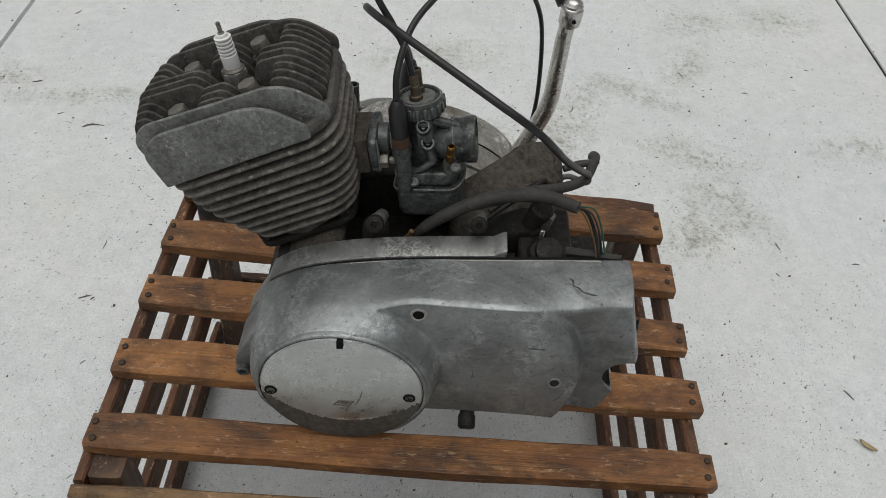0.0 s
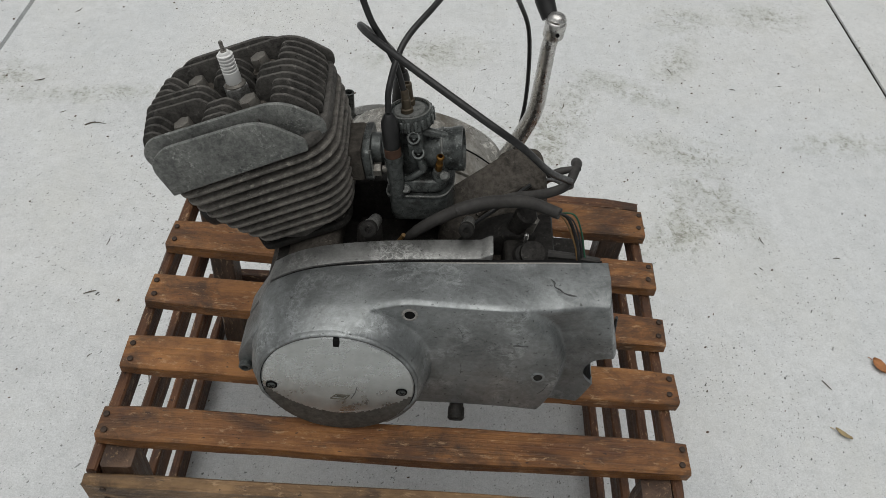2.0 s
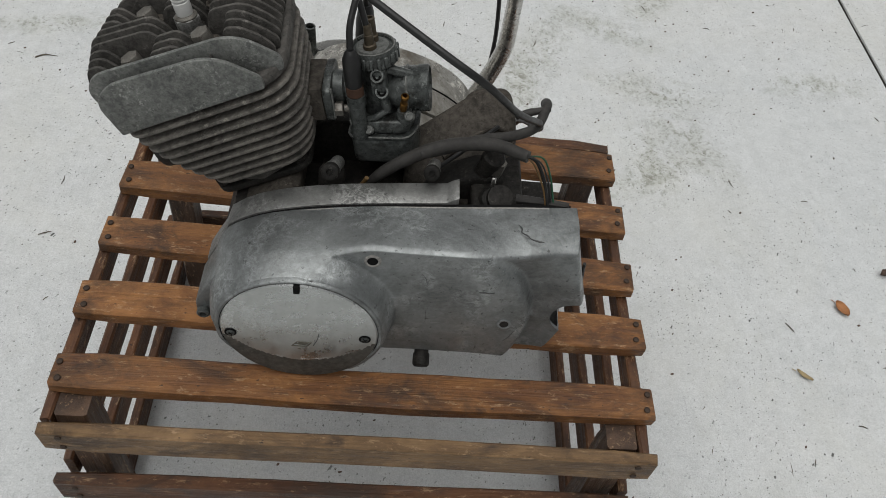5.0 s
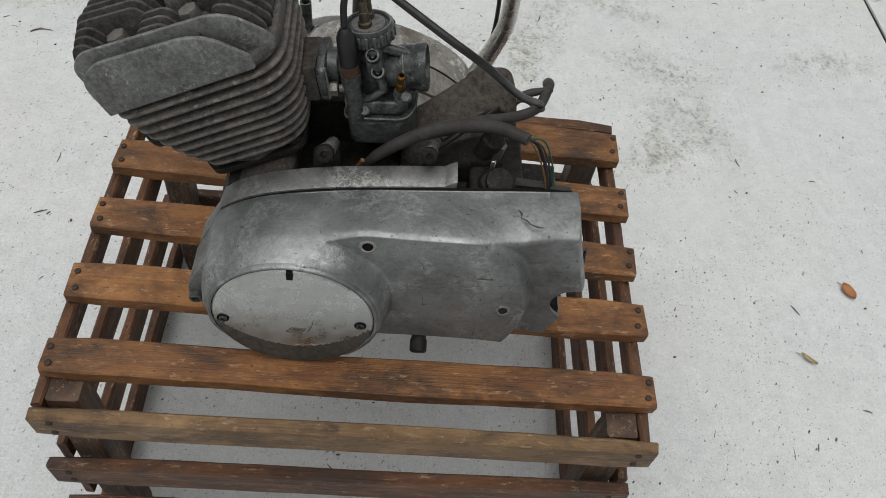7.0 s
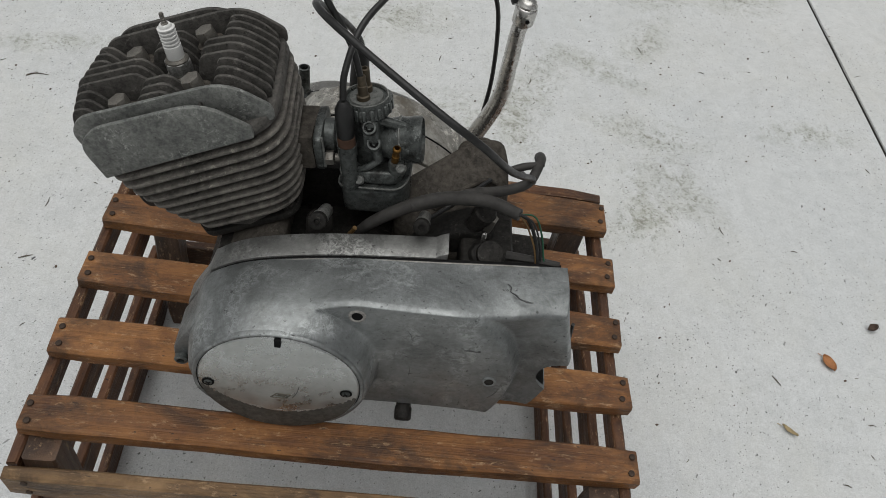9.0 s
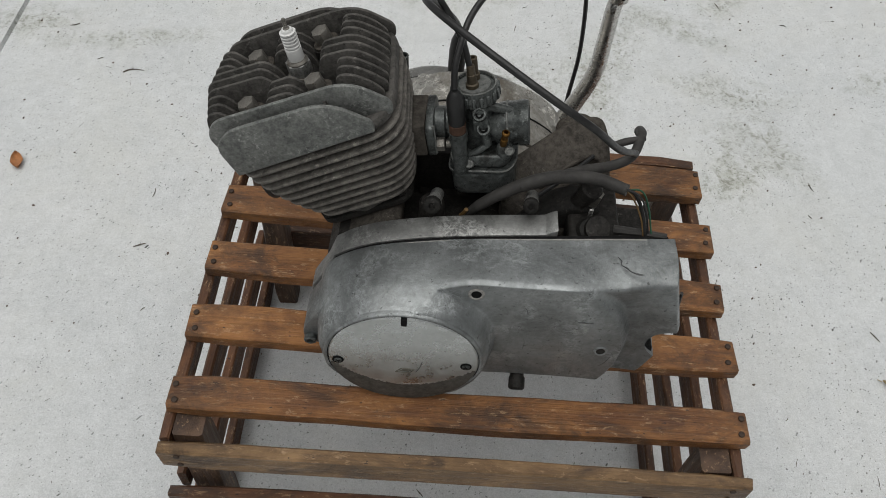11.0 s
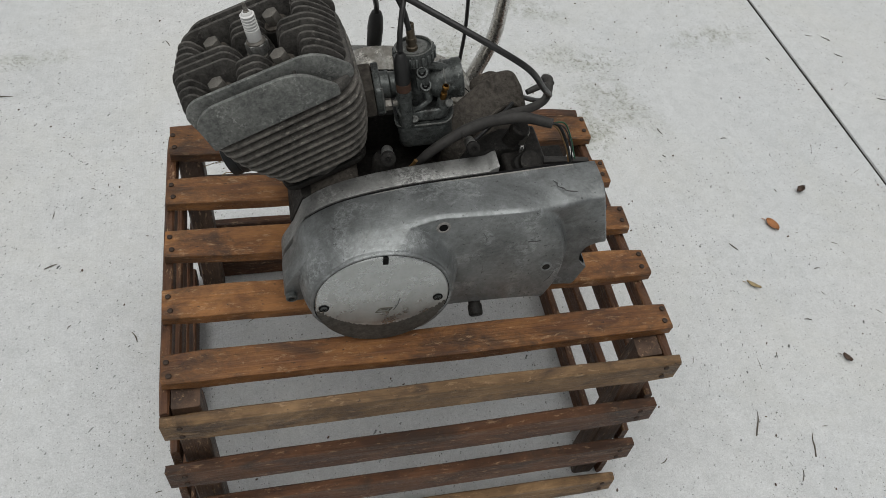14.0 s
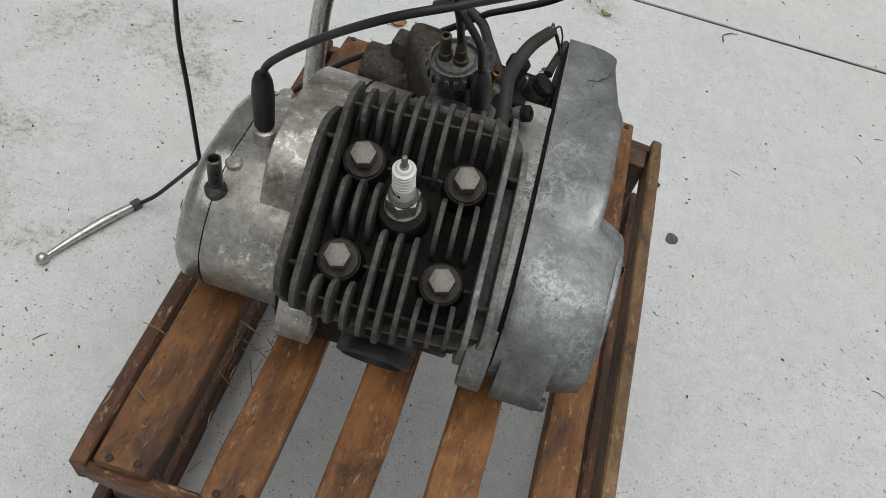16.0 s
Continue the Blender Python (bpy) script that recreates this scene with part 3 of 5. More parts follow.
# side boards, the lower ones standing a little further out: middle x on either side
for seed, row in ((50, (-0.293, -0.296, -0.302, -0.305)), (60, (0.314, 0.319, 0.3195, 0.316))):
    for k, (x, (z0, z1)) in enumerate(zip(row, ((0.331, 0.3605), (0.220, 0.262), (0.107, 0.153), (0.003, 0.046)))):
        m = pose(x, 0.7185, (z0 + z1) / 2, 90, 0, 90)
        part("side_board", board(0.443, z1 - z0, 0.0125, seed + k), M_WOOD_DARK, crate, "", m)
# corner posts, the shade under the slats included in their colour
for x in (-0.270, 0.2905):
    for y in (0.5150, 0.9180):
        m = pose(x, y, 0.180, 0, 90, 0)
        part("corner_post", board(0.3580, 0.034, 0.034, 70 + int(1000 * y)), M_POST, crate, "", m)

# ---- motorcycle engine ----
engine = empty("motorcycle_engine", (0.03, 0.72, DECK), "worn grey two-stroke motorcycle engine resting on the crate", "engine")
COVX, COVZ = -0.047, 0.4635


def smooth(a, b, v):
    t = min(1.0, max(0.0, (v - a) / (b - a)))
    return t * t * (3 - 2 * t)


def cover_top(x):
    if x < COVX:
        return COVZ + 0.0835 * math.sqrt(max(0.0, 1 - ((x - COVX) / 0.0925) ** 2))
    return 0.547 + 0.0165 * smooth(COVX, 0.02, x) + 0.002 * smooth(0.05, 0.2, x)


RIM = spline([(-0.1393, 0.4635, 0), (-0.1365, 0.484, 0), (-0.124, 0.5060, 0), (-0.090, 0.5270, 0), (-0.036, 0.5405, 0), (0.027, 0.5480, 0), (0.100, 0.5530, 0), (0.157, 0.5570, 0), (0.208, 0.5590, 0), (0.240, 0.5600, 0)], 10)
RIM_X, RIM_Z = [p.x for p in RIM], [p.y for p in RIM]


def rim_top(x):
    """The cover's upper outline at the joint."""
    return float(np.interp(x, RIM_X, RIM_Z))


def rim_drop(x):
    """How much lower the cover's top lies at the joint than at its outer ridge."""
    return cover_top(x) - rim_top(x)


def cover_low(x):
    if x < COVX:
        return COVZ - 0.0762 * math.sqrt(max(0.0, 1 - ((x - COVX) / 0.0925) ** 2))
    return 0.3873 + 0.003 * smooth(0.0, 0.09, x) - 0.004 * smooth(0.12, 0.19, x) + 0.044 * min(1.0, max(0.0, (x - 0.2025) / 0.0130)) ** 1.3


def drum_plane(z):
    return 0.5542 + (z - 0.46) * 0.030


def cover_face(x, z):
    """How far the cover's outer face stands (y; smaller is further out)."""
    r = math.hypot(x - 0.078, (z - 0.452) * 0.82)
    y = 0.580
    if x > 0.078:
        near = 0.8 * smooth(0.515, 0.556, z)
        y += 0.017 * (smooth(0.0915, 0.1030, r) * (1 - near) + smooth(0.10, 0.22, x) * near) - 0.003 * smooth(0.118, 0.150, r) * (1 - near)
    # the drum round the chrome cap: a flat lip, then a conical shoulder
    d = math.hypot(x - COVX, z - 0.4595)
    side = smooth(-0.132, -0.095, x)
    lip = drum_plane(z)
    t = min(1.0, max(0.0, (d - 0.0785) / 0.0115))
    t = t * t * (1.9 - 0.9 * t)
    return lip + (y * side + (lip + 0.004) * (1 - side) - lip) * t


def side_cover():
    b = bmesh.new()
    nx, nz = 250, 132
    joint = lambda x: 0.6410 + 0.04 * x
    xl, xr = COVX - 0.0923, 0.2300
    xs = []
    for i in range(nx + 1):
        t = i / nx
        t = t - 0.10 * math.sin(2 * math.pi * t)
        xs.append(xl + (xr - xl) * t)
    grid = []
    for x in xs:
        lo, hi = cover_low(x), cover_top(x)
        col = []
        for j in range(nz + 1):
            s = j / nz
            s = s - 0.135 * math.sin(2 * math.pi * s)
            z = lo + (hi - lo) * s
            # distance from the rim
            dtop, dlow = hi - z, z - lo
            dl = 1.0
            if x < COVX:
                half = 0.0835 if z > COVZ else 0.0762
                e = math.hypot((x - COVX) / 0.0925, (z - COVZ) / half)
                dl = max(0.0, 1 - e) * half
                dtop = dlow = max(0.0, dl)
            dright = (xr - x) * 1.0
            d = min(dtop, dlow)
            rad = (0.0058 + 0.007 * smooth(0.10, 0.15, x) if dtop <= dlow else 0.010) + 0.006 * smooth(0.02, COVX - 0.02, x)
            face = cover_face(x, z)
            g = 0.0
            if d < rad:
                g = 1 - math.sqrt(max(0.0, 1 - (1 - d / rad) ** 2))
            if dright < 0.006:
                g = max(g, 0.5 * (1 - math.sqrt(max(0.0, 1 - (1 - dright / 0.006) ** 2))))
            y = face + (joint(x) - face) * g
            xx = x - 0.0225 * smooth(0.15, 0.23, x) * min(1.0, max(0.0, (z - 0.481) / 0.08))
            zz = z - rim_drop(x) * min(1.0, max(0.0, y - 0.585) / 0.060) * smooth(0.47, 0.53, z)
            col.append(b.verts.new((xx, y, zz)))
        grid.append(col)
    # notch for the cables at the rear end
    nxc, nzc, nr = 0.2265, 0.4530, 0.0262
    for col in grid:
        for v in col:
            q = Vector((v.co.x - nxc, v.co.z - nzc))
            if q.length < nr + 0.0011 and q.length > nr - 0.0013:
                q = q.normalized() * nr
                v.co.x, v.co.z = nxc + q.x, nzc + q.y
            elif v.co.x > nxc and abs(abs(v.co.z - nzc) - nr) < 0.0012:
                v.co.z = nzc + math.copysign(nr, v.co.z - nzc)
    for i in range(nx):
        for j in range(nz):
            f = (grid[i][j], grid[i + 1][j], grid[i + 1][j + 1], grid[i][j + 1])
            c = sum((v.co for v in f), Vector()) / 4
            if math.hypot(c.x - nxc, c.z - nzc) < nr - 0.0004:
                continue
            if c.x > 0.2265 and abs(c.z - nzc) < nr - 0.0004:
                continue
            b.faces.new(f)
    bmesh.ops.remove_doubles(b, verts=b.verts, dist=0.00004)
    bmesh.ops.delete(b, geom=[v for v in b.verts if not v.link_faces], context="VERTS")
    for v in {v for e in b.edges if len(e.link_faces) == 1 for v in e.verts}:
        q = Vector((v.co.x - nxc, v.co.z - nzc))
        if v.co.x < nxc and abs(q.length - nr) < 0.0045:
            q = q.normalized() * nr
            v.co.x, v.co.z = nxc + q.x, nzc + q.y
        elif v.co.x >= nxc and abs(abs(q.y) - nr) < 0.0035:
            v.co.z = nzc + math.copysign(nr, q.y)
    # a rim wall runs back from the open edge
    edges = [e for e in b.edges if len(e.link_faces) == 1]
    ext = bmesh.ops.extrude_edge_only(b, edges=edges)
    for v in (g for g in ext["geom"] if isinstance(g, bmesh.types.BMVert)):
        w = smooth(0.180, 0.198, v.co.x) * smooth(0.530, 0.500, v.co.z)
        edge = joint(v.co.x) + 0.0005
        v.co.y = edge + (min(edge, v.co.y + 0.005) - edge) * w
        v.co.x += (0.04 - v.co.x) * 0.004
    bmesh.ops.recalc_face_normals(b, faces=b.faces)
    return b


cover = part("side_cover", side_cover(), M_COVER, engine, "scuffed polished aluminium side cover", angle=50)
for hx, hz, hr, ring, core in ((0.018, 0.5450, 0.0054, M_WORN, M_DARKHOLE), (0.151, 0.459, 0.0050, M_COVER, M_SOOT_SHADE)):
    seat = along((hx, cover_face(hx, hz) - 0.0004, hz), (0, -1, 0.12))
    part("screw_seat", lathe([(hr * 1.5, -0.002), (hr * 1.42, 0.0008), (hr * 1.15, 0.0014), (hr * 0.92, 0.0010), (hr * 0.86, -0.002)], 24, seat, None, False), ring, cover)
    # a flat dark disc paints the shade of a hole; the cover stays closed
    part("screw_hole_disc", lathe([(hr * 0.92, -0.0020), (hr * 0.92, 0.0009), (hr * 0.80, 0.0010), (hr * 0.4, 0.0010), (0, 0.0010)], 18, seat), core, cover, "screw hole with its shade painted as a black disc" if core is M_DARKHOLE else "")


def chrome_cap():
    """A round cap: a flat upper field and a sloping crescent below a worn edge."""
    R, n = 0.0735, 96
    b = bmesh.new()
    rows = 40
    def y_at(x, z):
        edge = -0.0435 + (x / R) ** 2 * 0.036
        y = 0.0
        if z < edge + 0.013:
            y += min(0.013, edge + 0.013 - z) * 0.02
        if z < edge:
            y += (edge - z) * 0.03
        y -= 0.0010 * (1 - (x * x + z * z) / R / R)
        return y
    rings = [[b.verts.new((0, y_at(0, 0), 0))]]
    for k in range(1, rows + 1):
        r = R * k / rows
        rings.append([b.verts.new((r * math.cos(2 * math.pi * i / n), y_at(r * math.cos(2 * math.pi * i / n), r * math.sin(2 * math.pi * i / n)), r * math.sin(2 * math.pi * i / n))) for i in range(n)])
    for i in range(n):
        b.faces.new((rings[0][0], rings[1][i], rings[1][(i + 1) % n]))
    for a, c in zip(rings[1:], rings[2:]):
        for i in range(n):
            b.faces.new((a[i], c[i], c[(i + 1) % n], a[(i + 1) % n]))
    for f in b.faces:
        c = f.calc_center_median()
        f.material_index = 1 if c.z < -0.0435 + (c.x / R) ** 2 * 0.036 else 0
    rim = rings[-1]
    for dr, dy in ((0.0012, 0.0012), (0.0012, 0.02)):
        nxt = []
        for v in rim:
            d = Vector((v.co.x, 0, v.co.z)).normalized()
            nxt.append(b.verts.new((d.x * (R + dr), v.co.y + dy, d.z * (R + dr))))
        for i in range(n):
            b.faces.new((rim[i], nxt[i], nxt[(i + 1) % n], rim[(i + 1) % n]))
        rim = nxt
    for v in b.verts:
        if v.co.z < 0:
            v.co.z *= 1.045
    bmesh.ops.recalc_face_normals(b, faces=b.faces)
    return b


CAP = pose(COVX, 0.5515, 0.4600, -1.72, 0, 0)
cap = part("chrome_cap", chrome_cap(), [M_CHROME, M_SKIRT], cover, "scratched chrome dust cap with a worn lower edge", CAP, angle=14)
CAPG = CAP @ along((0, 0.0015, 0), (0, -1, 0))


def tucked(b):
    """Draws the ring in behind the cap towards its lower edge."""
    inv = CAPG.inverted()
    for v in b.verts:
        p = inv @ v.co
        f = smooth(0.446, 0.402, v.co.z)
        r = math.hypot(p.x, p.y)
        s = (r + (0.0725 - r) * f) / r
        v.co = CAPG @ Vector((p.x * s, p.y * s, p.z - 0.002 * f))
    return b


part("cap_gap", tucked(lathe([(0.0742, -0.003), (0.0742, 0.0003), (0.0757, 0.0003), (0.0757, -0.003)], 96, CAPG, None, False)), M_GASKET, cover)
part("drum_lip", tucked(lathe([(0.0754, -0.006), (0.0755, 0.0006), (0.0762, 0.0012), (0.0776, 0.0015), (0.0786, 0.0009), (0.0792, -0.0005), (0.0794, -0.004)], 96, CAPG, None, False)), M_COVER, cover, "smooth rounded rim round the cap")
for dx, dz in ((-0.0648, -0.005), (0.0625, -0.002)):
    at = CAP @ along((dx, -0.0002, dz), (0, -1, 0)) @ Matrix.Diagonal((0.84, 0.84, 0.8, 1))
    part("screw_recess", lathe([(0.0068, -0.006), (0.0068, 0.0010), (0.0058, 0.0014), (0.0054, 0.0006), (0.0, 0.0002)], 22, at), M_DARKHOLE, cover)
    part("cap_screw", lathe([(0.0046, 0.0), (0.0046, 0.0016), (0.0036, 0.0023), (0.0, 0.0025)], 18, at), M_CARB, cover, "dark cross-head screw")
    part("cross_slot", box((-0.0034, -0.0005, 0.0020), (0.0034, 0.0005, 0.00275), 0, 1, box((-0.0005, -0.0034, 0.0020), (0.0005, 0.0034, 0.0028), 0)), M_DARKHOLE, cover, "", at @ Matrix.Rotation(0.5, 4, "Z"))
part("cap_slot", box((-0.0028, -0.0030, 0.0655), (0.0028, 0.004, 0.0752), 0.0006, 1), M_DARKHOLE, cover, "", CAP)
bars = bmesh.new()
for s0, s1 in (((-0.0085, -0.0010), (-0.0030, 0.0062)), ((-0.0030, 0.0062), (0.0105, 0.0062)), ((0.0105, 0.0062), (0.0060, -0.0010)), ((0.0060, -0.0010), (-0.0085, -0.0010)), ((-0.0052, 0.0028), (0.0050, 0.0020)), ((-0.0020, 0.0046), (0.0075, 0.0036))):
    tube([(s0[0], s0[1], 0.0), (s1[0], s1[1], 0.0)], 0.00062, 6, 2, bars)
part("emblem", bars, M_LOGO, cover, "small worn gold diamond emblem", CAP @ along((0.001, -0.0012, -0.0190), (0, -1, 0)))
part("worn_edge", tube([(x, -0.0002 - 0.001 * (1 - (x * x + 0.0019) / 0.0054) + 0.0008, -0.0437 + (x / 0.0735) ** 2 * 0.036) for x in [-0.058 + 0.0116 * k for k in range(11)]], [0.0003, 0.0007, 0.0004, 0.0008, 0.0004, 0.0007, 0.0005, 0.0008, 0.0004, 0.0007, 0.0003], 6, 4), M_WORN, cover, "", CAP)
part("scratch", tube([(0.013, -0.0013, -0.018), (0.017, -0.0014, -0.008), (0.019, -0.0015, 0.003)], 0.0004, 6, 5), M_INK, cover, "", CAP)


def case_outline(grow=0.0):
    pts = []
    for i in range(25):
        x = 0.205 - (0.205 + 0.1392) * i / 24
        pts.append((x, rim_top(x) + grow))
    for i in range(1, 25):
        x = -0.1392 + (0.205 + 0.1392) * i / 24
        pts.append((x, cover_low(x) + 0.004 - grow))
    return pts


def on_cover(x, s):
    """A point on the cover's top band, s from the ridge (0) to the joint (1)."""
    y = cover_face(x, cover_top(x) - 0.012) + 0.004 + s * (0.640 - cover_face(x, cover_top(x) - 0.012))
    return Vector((x, y, cover_top(x) - rim_drop(x) * min(1.0, max(0.0, y - 0.585) / 0.060) - 0.0001))


part("hairline_crack", tube([on_cover(x, s) for x, s in ((0.150, 0.60), (0.153, 0.50), (0.152, 0.40), (0.157, 0.31), (0.160, 0.22), (0.167, 0.14), (0.172, 0.12))], [0.0003, 0.0006, 0.0004, 0.0008, 0.0005, 0.0009, 0.0003], 6, 4), M_INK, cover)


def on_face(x, z):
    return Vector((x, cover_face(x, z) - 0.0001, z))


# scuffs and gouges on the outer face
for marks, r in ((((-0.036, 0.5385), (-0.030, 0.5365), (-0.024, 0.5340), (-0.017, 0.5310)), 0.0007), (((0.119, 0.508), (0.124, 0.5088), (0.129, 0.5080), (0.134, 0.5092)), 0.0010), (((0.0715, 0.472), (0.0730, 0.462), (0.0725, 0.452)), 0.0003), (((0.064, 0.530), (0.068, 0.523), (0.0695, 0.516)), 0.0003), (((0.155, 0.428), (0.160, 0.436), (0.163, 0.447)), 0.0004)):
    part("gouge", tube([on_face(x, z) for x, z in marks], [r * (0.5 + 0.5 * (k % 2)) for k in range(len(marks))], 6, 5), M_INK, cover)
# crankcase, left half: a thin dark gasket, the joint flange, the body behind
TO_XZ = Matrix(((1, 0, 0, 0), (0, 0, 1, 0), (0, 1, 0, 0), (0, 0, 0, 1)))


def sheared(b):
    """Follows the joint, which runs slightly askew."""
    for v in b.verts:
        v.co.y += 0.04 * v.co.x
    return b


part("cover_gasket", sheared(prism([(min(x * 0.985, 0.187 + max(0.0, z - 0.50) * 0.25), z * 0.997 + 0.0008) for x, z in case_outline()], 0.6415, 0.6458, 0, 1, TO_XZ)), M_GASKET, engine)
part("worn_rim", tube([(x, 0.6405 + 0.04 * x, rim_top(x) + 0.0002) for x in [-0.120 + 0.0158 * k for k in range(20)]], 0.0009, 6, 3), M_WORN, cover, "thin bright worn rim")
flange = [(x if x < 0.082 else 0.082 + (x - 0.082) * 0.1, z) for x, z in case_outline(0.001)]
case = part("crankcase", sheared(prism(flange, 0.6456, 0.672, 0.002, 2, TO_XZ)), M_CASE_L, engine, "dull grey aluminium crankcase with oily grime")
low = [(x if x < 0.0 else x * 0.98, min(z, 0.505)) for x, z in case_outline(-0.003)]
part("left_case_wall", prism(low, 0.674, 0.735, 0.003, 2, TO_XZ), M_GRIMY_SHADE, case)
part("rear_flange_block", box((0.108, 0.656, 0.470), (0.160, 0.735, 0.5420), 0.006, 3), M_GRIMY_SHADE, case, "charcoal grimy casting at the rear")
part("block_boss", lathe([(0.013, -0.02), (0.013, 0.004), (0.0105, 0.007), (0.006, 0.0075), (0.005, 0.004), (0, 0.004)], 24, along((0.128, 0.668, 0.541), (0.05, -0.45, 0.9))), M_SOOT_SHADE, case)
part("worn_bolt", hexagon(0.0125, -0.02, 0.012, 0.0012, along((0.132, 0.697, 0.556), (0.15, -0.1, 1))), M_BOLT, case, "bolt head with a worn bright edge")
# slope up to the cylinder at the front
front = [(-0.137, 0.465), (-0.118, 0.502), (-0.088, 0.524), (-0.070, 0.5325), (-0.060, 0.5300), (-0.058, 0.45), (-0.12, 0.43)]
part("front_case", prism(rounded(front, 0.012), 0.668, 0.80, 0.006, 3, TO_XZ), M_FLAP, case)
part("case_body", box((-0.13, 0.70, 0.395), (0.165, 0.84, 0.498), 0.014, 3), M_GRIMY_SHADE, case)
# mounting lugs at the front
for y0, y1, x0, z0, mat in ((0.584, 0.6290, -0.1530, 0.434, M_COVER), (0.6370, 0.6600, -0.1520, 0.434, M_CASE_L), (0.795, 0.828, -0.154, 0.424, M_CASE)):
    pts = rounded([(x0, z0 + 0.002), (x0 + 0.001, z0 + 0.020), (x0 + 0.012, z0 + 0.042), (x0 + 0.026, z0 + 0.068), (x0 + 0.06, z0 + 0.060), (x0 + 0.05, z0 - 0.004), (x0 + 0.012, z0 - 0.007)], [0.004, 0.006, 0.012, 0.010, 0.006, 0.006, 0.006])
    part("mounting_lug", prism(pts, y0, y1, 0.0025, 2, TO_XZ), mat, cover if mat is M_COVER else case)
part("lug_sleeve", lathe([(0.0066, -0.004), (0.0066, 0.005), (0.0052, 0.0062), (0.0036, 0.0062), (0.0034, 0.002), (0, 0.002)], 18, along((-0.1450, 0.584, 0.440), (0, -1, 0))), M_CARB, cover)
part("drain_plug", lathe([(0.0095, 0.0), (0.0105, 0.004), (0.0075, 0.007), (0.0075, 0.013), (0.0088, 0.015), (0.0088, 0.026), (0.007, 0.028), (0.0, 0.028)], 18, along((0.0745, 0.594, 0.396), (0, -0.86, -0.38))), M_GRIMY_SHADE, cover, "black knurled drain plug")

# crankcase, right half: clutch cover
def right_outline(s=1.0, cx=0.0, cz=0.452):
    raw = rounded([(-0.118, 0.405), (-0.126, 0.455), (-0.100, 0.494), (-0.056, 0.519), (0.034, 0.514), (0.080, 0.490), (0.108, 0.440), (0.092, 0.394), (-0.085, 0.392)], [0.02, 0.03, 0.03, 0.035, 0.03, 0.03, 0.03, 0.02, 0.02], 7)
    return [(cx + (x - cx) * s, cz + (z - cz) * s) for x, z in raw]


rcase = part("right_case", prism(right_outline(1.0), 0.790, 0.912, 0.0015, 2, TO_XZ), M_CASE, engine, "greasy tan-grey aluminium clutch housing")
part("clutch_cover", prism(right_outline(0.999), 0.880, 0.940, 0.015, 6, TO_XZ), M_CLUTCH, rcase, "rounded polished clutch cover")
part("case_seam", prism(right_outline(1.0008), 0.9116, 0.9126, 0, 1, TO_XZ), M_GASKET, rcase)
hump = rounded([(-0.088, 0.48), (-0.064, 0.544), (-0.030, 0.561), (0.030, 0.558), (0.072, 0.543), (0.106, 0.518), (0.122, 0.48)], [0.004, 0.02, 0.03, 0.04, 0.03, 0.03, 0.004], 6)
part("top_housing", prism(hump, 0.782, 0.872, 0.016, 6, TO_XZ), M_CASE, rcase, "smooth tan-grey top of the housing")
small = [(x * 0.99, 0.452 + (z - 0.452) * 0.985) for x, z in hump]
part("front_housing", prism([p for p in small if p[0] > 0.046] + [(0.046, 0.479)], 0.742, 0.7795, 0.005, 3, TO_XZ), M_CASE, rcase)
# left part of the same housing, near black for the shade below the carburettor
part("shaded_housing", prism([p for p in small if p[0] <= 0.046] + [(0.0455, 0.546), (0.0455, 0.479)], 0.744, 0.7795, 0.003, 2, TO_XZ), M_GRIMY_SHADE, rcase)
part("housing_seam", prism([(0.03 + (x - 0.03) * 1.006, 0.48 + (z - 0.48) * 1.012) for x, z in hump], 0.8215, 0.8235, 0, 1, TO_XZ), M_GASKET, rcase)
bars = bmesh.new()
for k in range(4):
    box((-0.012 + 0.0085 * k, 0.7615, 0.548), (-0.0065 + 0.0085 * k, 0.7715, 0.5545 - 0.0003 * k), 0.0004, 1, bars)
part("casting_mark", bars, M_CASE, rcase)
for x, y, z in ((-0.105, 0.835, 0.478), (-0.052, 0.905, 0.508), (0.070, 0.905, 0.486)):
    part("case_boss", lathe([(0.008, 0), (0.008, 0.010), (0.006, 0.012), (0, 0.012)], 16, along((x, y, z), (0, 0.15, 1))), M_CASE, rcase)
# breather stub and clutch cable boot
vent = part("breather_stub", lathe([(0.0125, -0.006), (0.0125, 0.004), (0.0098, 0.007), (0.0075, 0.009), (0.0075, 0.043), (0.0055, 0.0435), (0.0052, 0.020), (0.0, 0.020)], 20, along((-0.077, 0.912, 0.503), (-0.02, 0, 1)) @ Matrix.Diagonal((0.86, 0.86, 0.97, 1))), M_CARB, rcase, "dark stub pipe with an open top")
boot = part("cable_boot", lathe([(0.008, -0.012), (0.0085, -0.002), (0.0105, 0.0), (0.0112, 0.02), (0.0116, 0.036), (0.0102, 0.050), (0.0070, 0.058), (0.0, 0.059)], 22, along((-0.015, 0.893, 0.537), (0.03, 0.04, 1)) @ Matrix.Diagonal((0.88, 0.88, 0.97, 1))), M_RUBBER, rcase, "black rubber cable boot")
part("boot_collar", lathe([(0.0105, -0.036), (0.0105, -0.006), (0.008, -0.004), (0, -0.004)], 18, along((-0.015, 0.893, 0.537), (0.03, 0.04, 1))), M_CASE, rcase)

# exhaust port with its black collar
ex = along((-0.162, 0.728, 0.546), (-1, 0, -0.42))
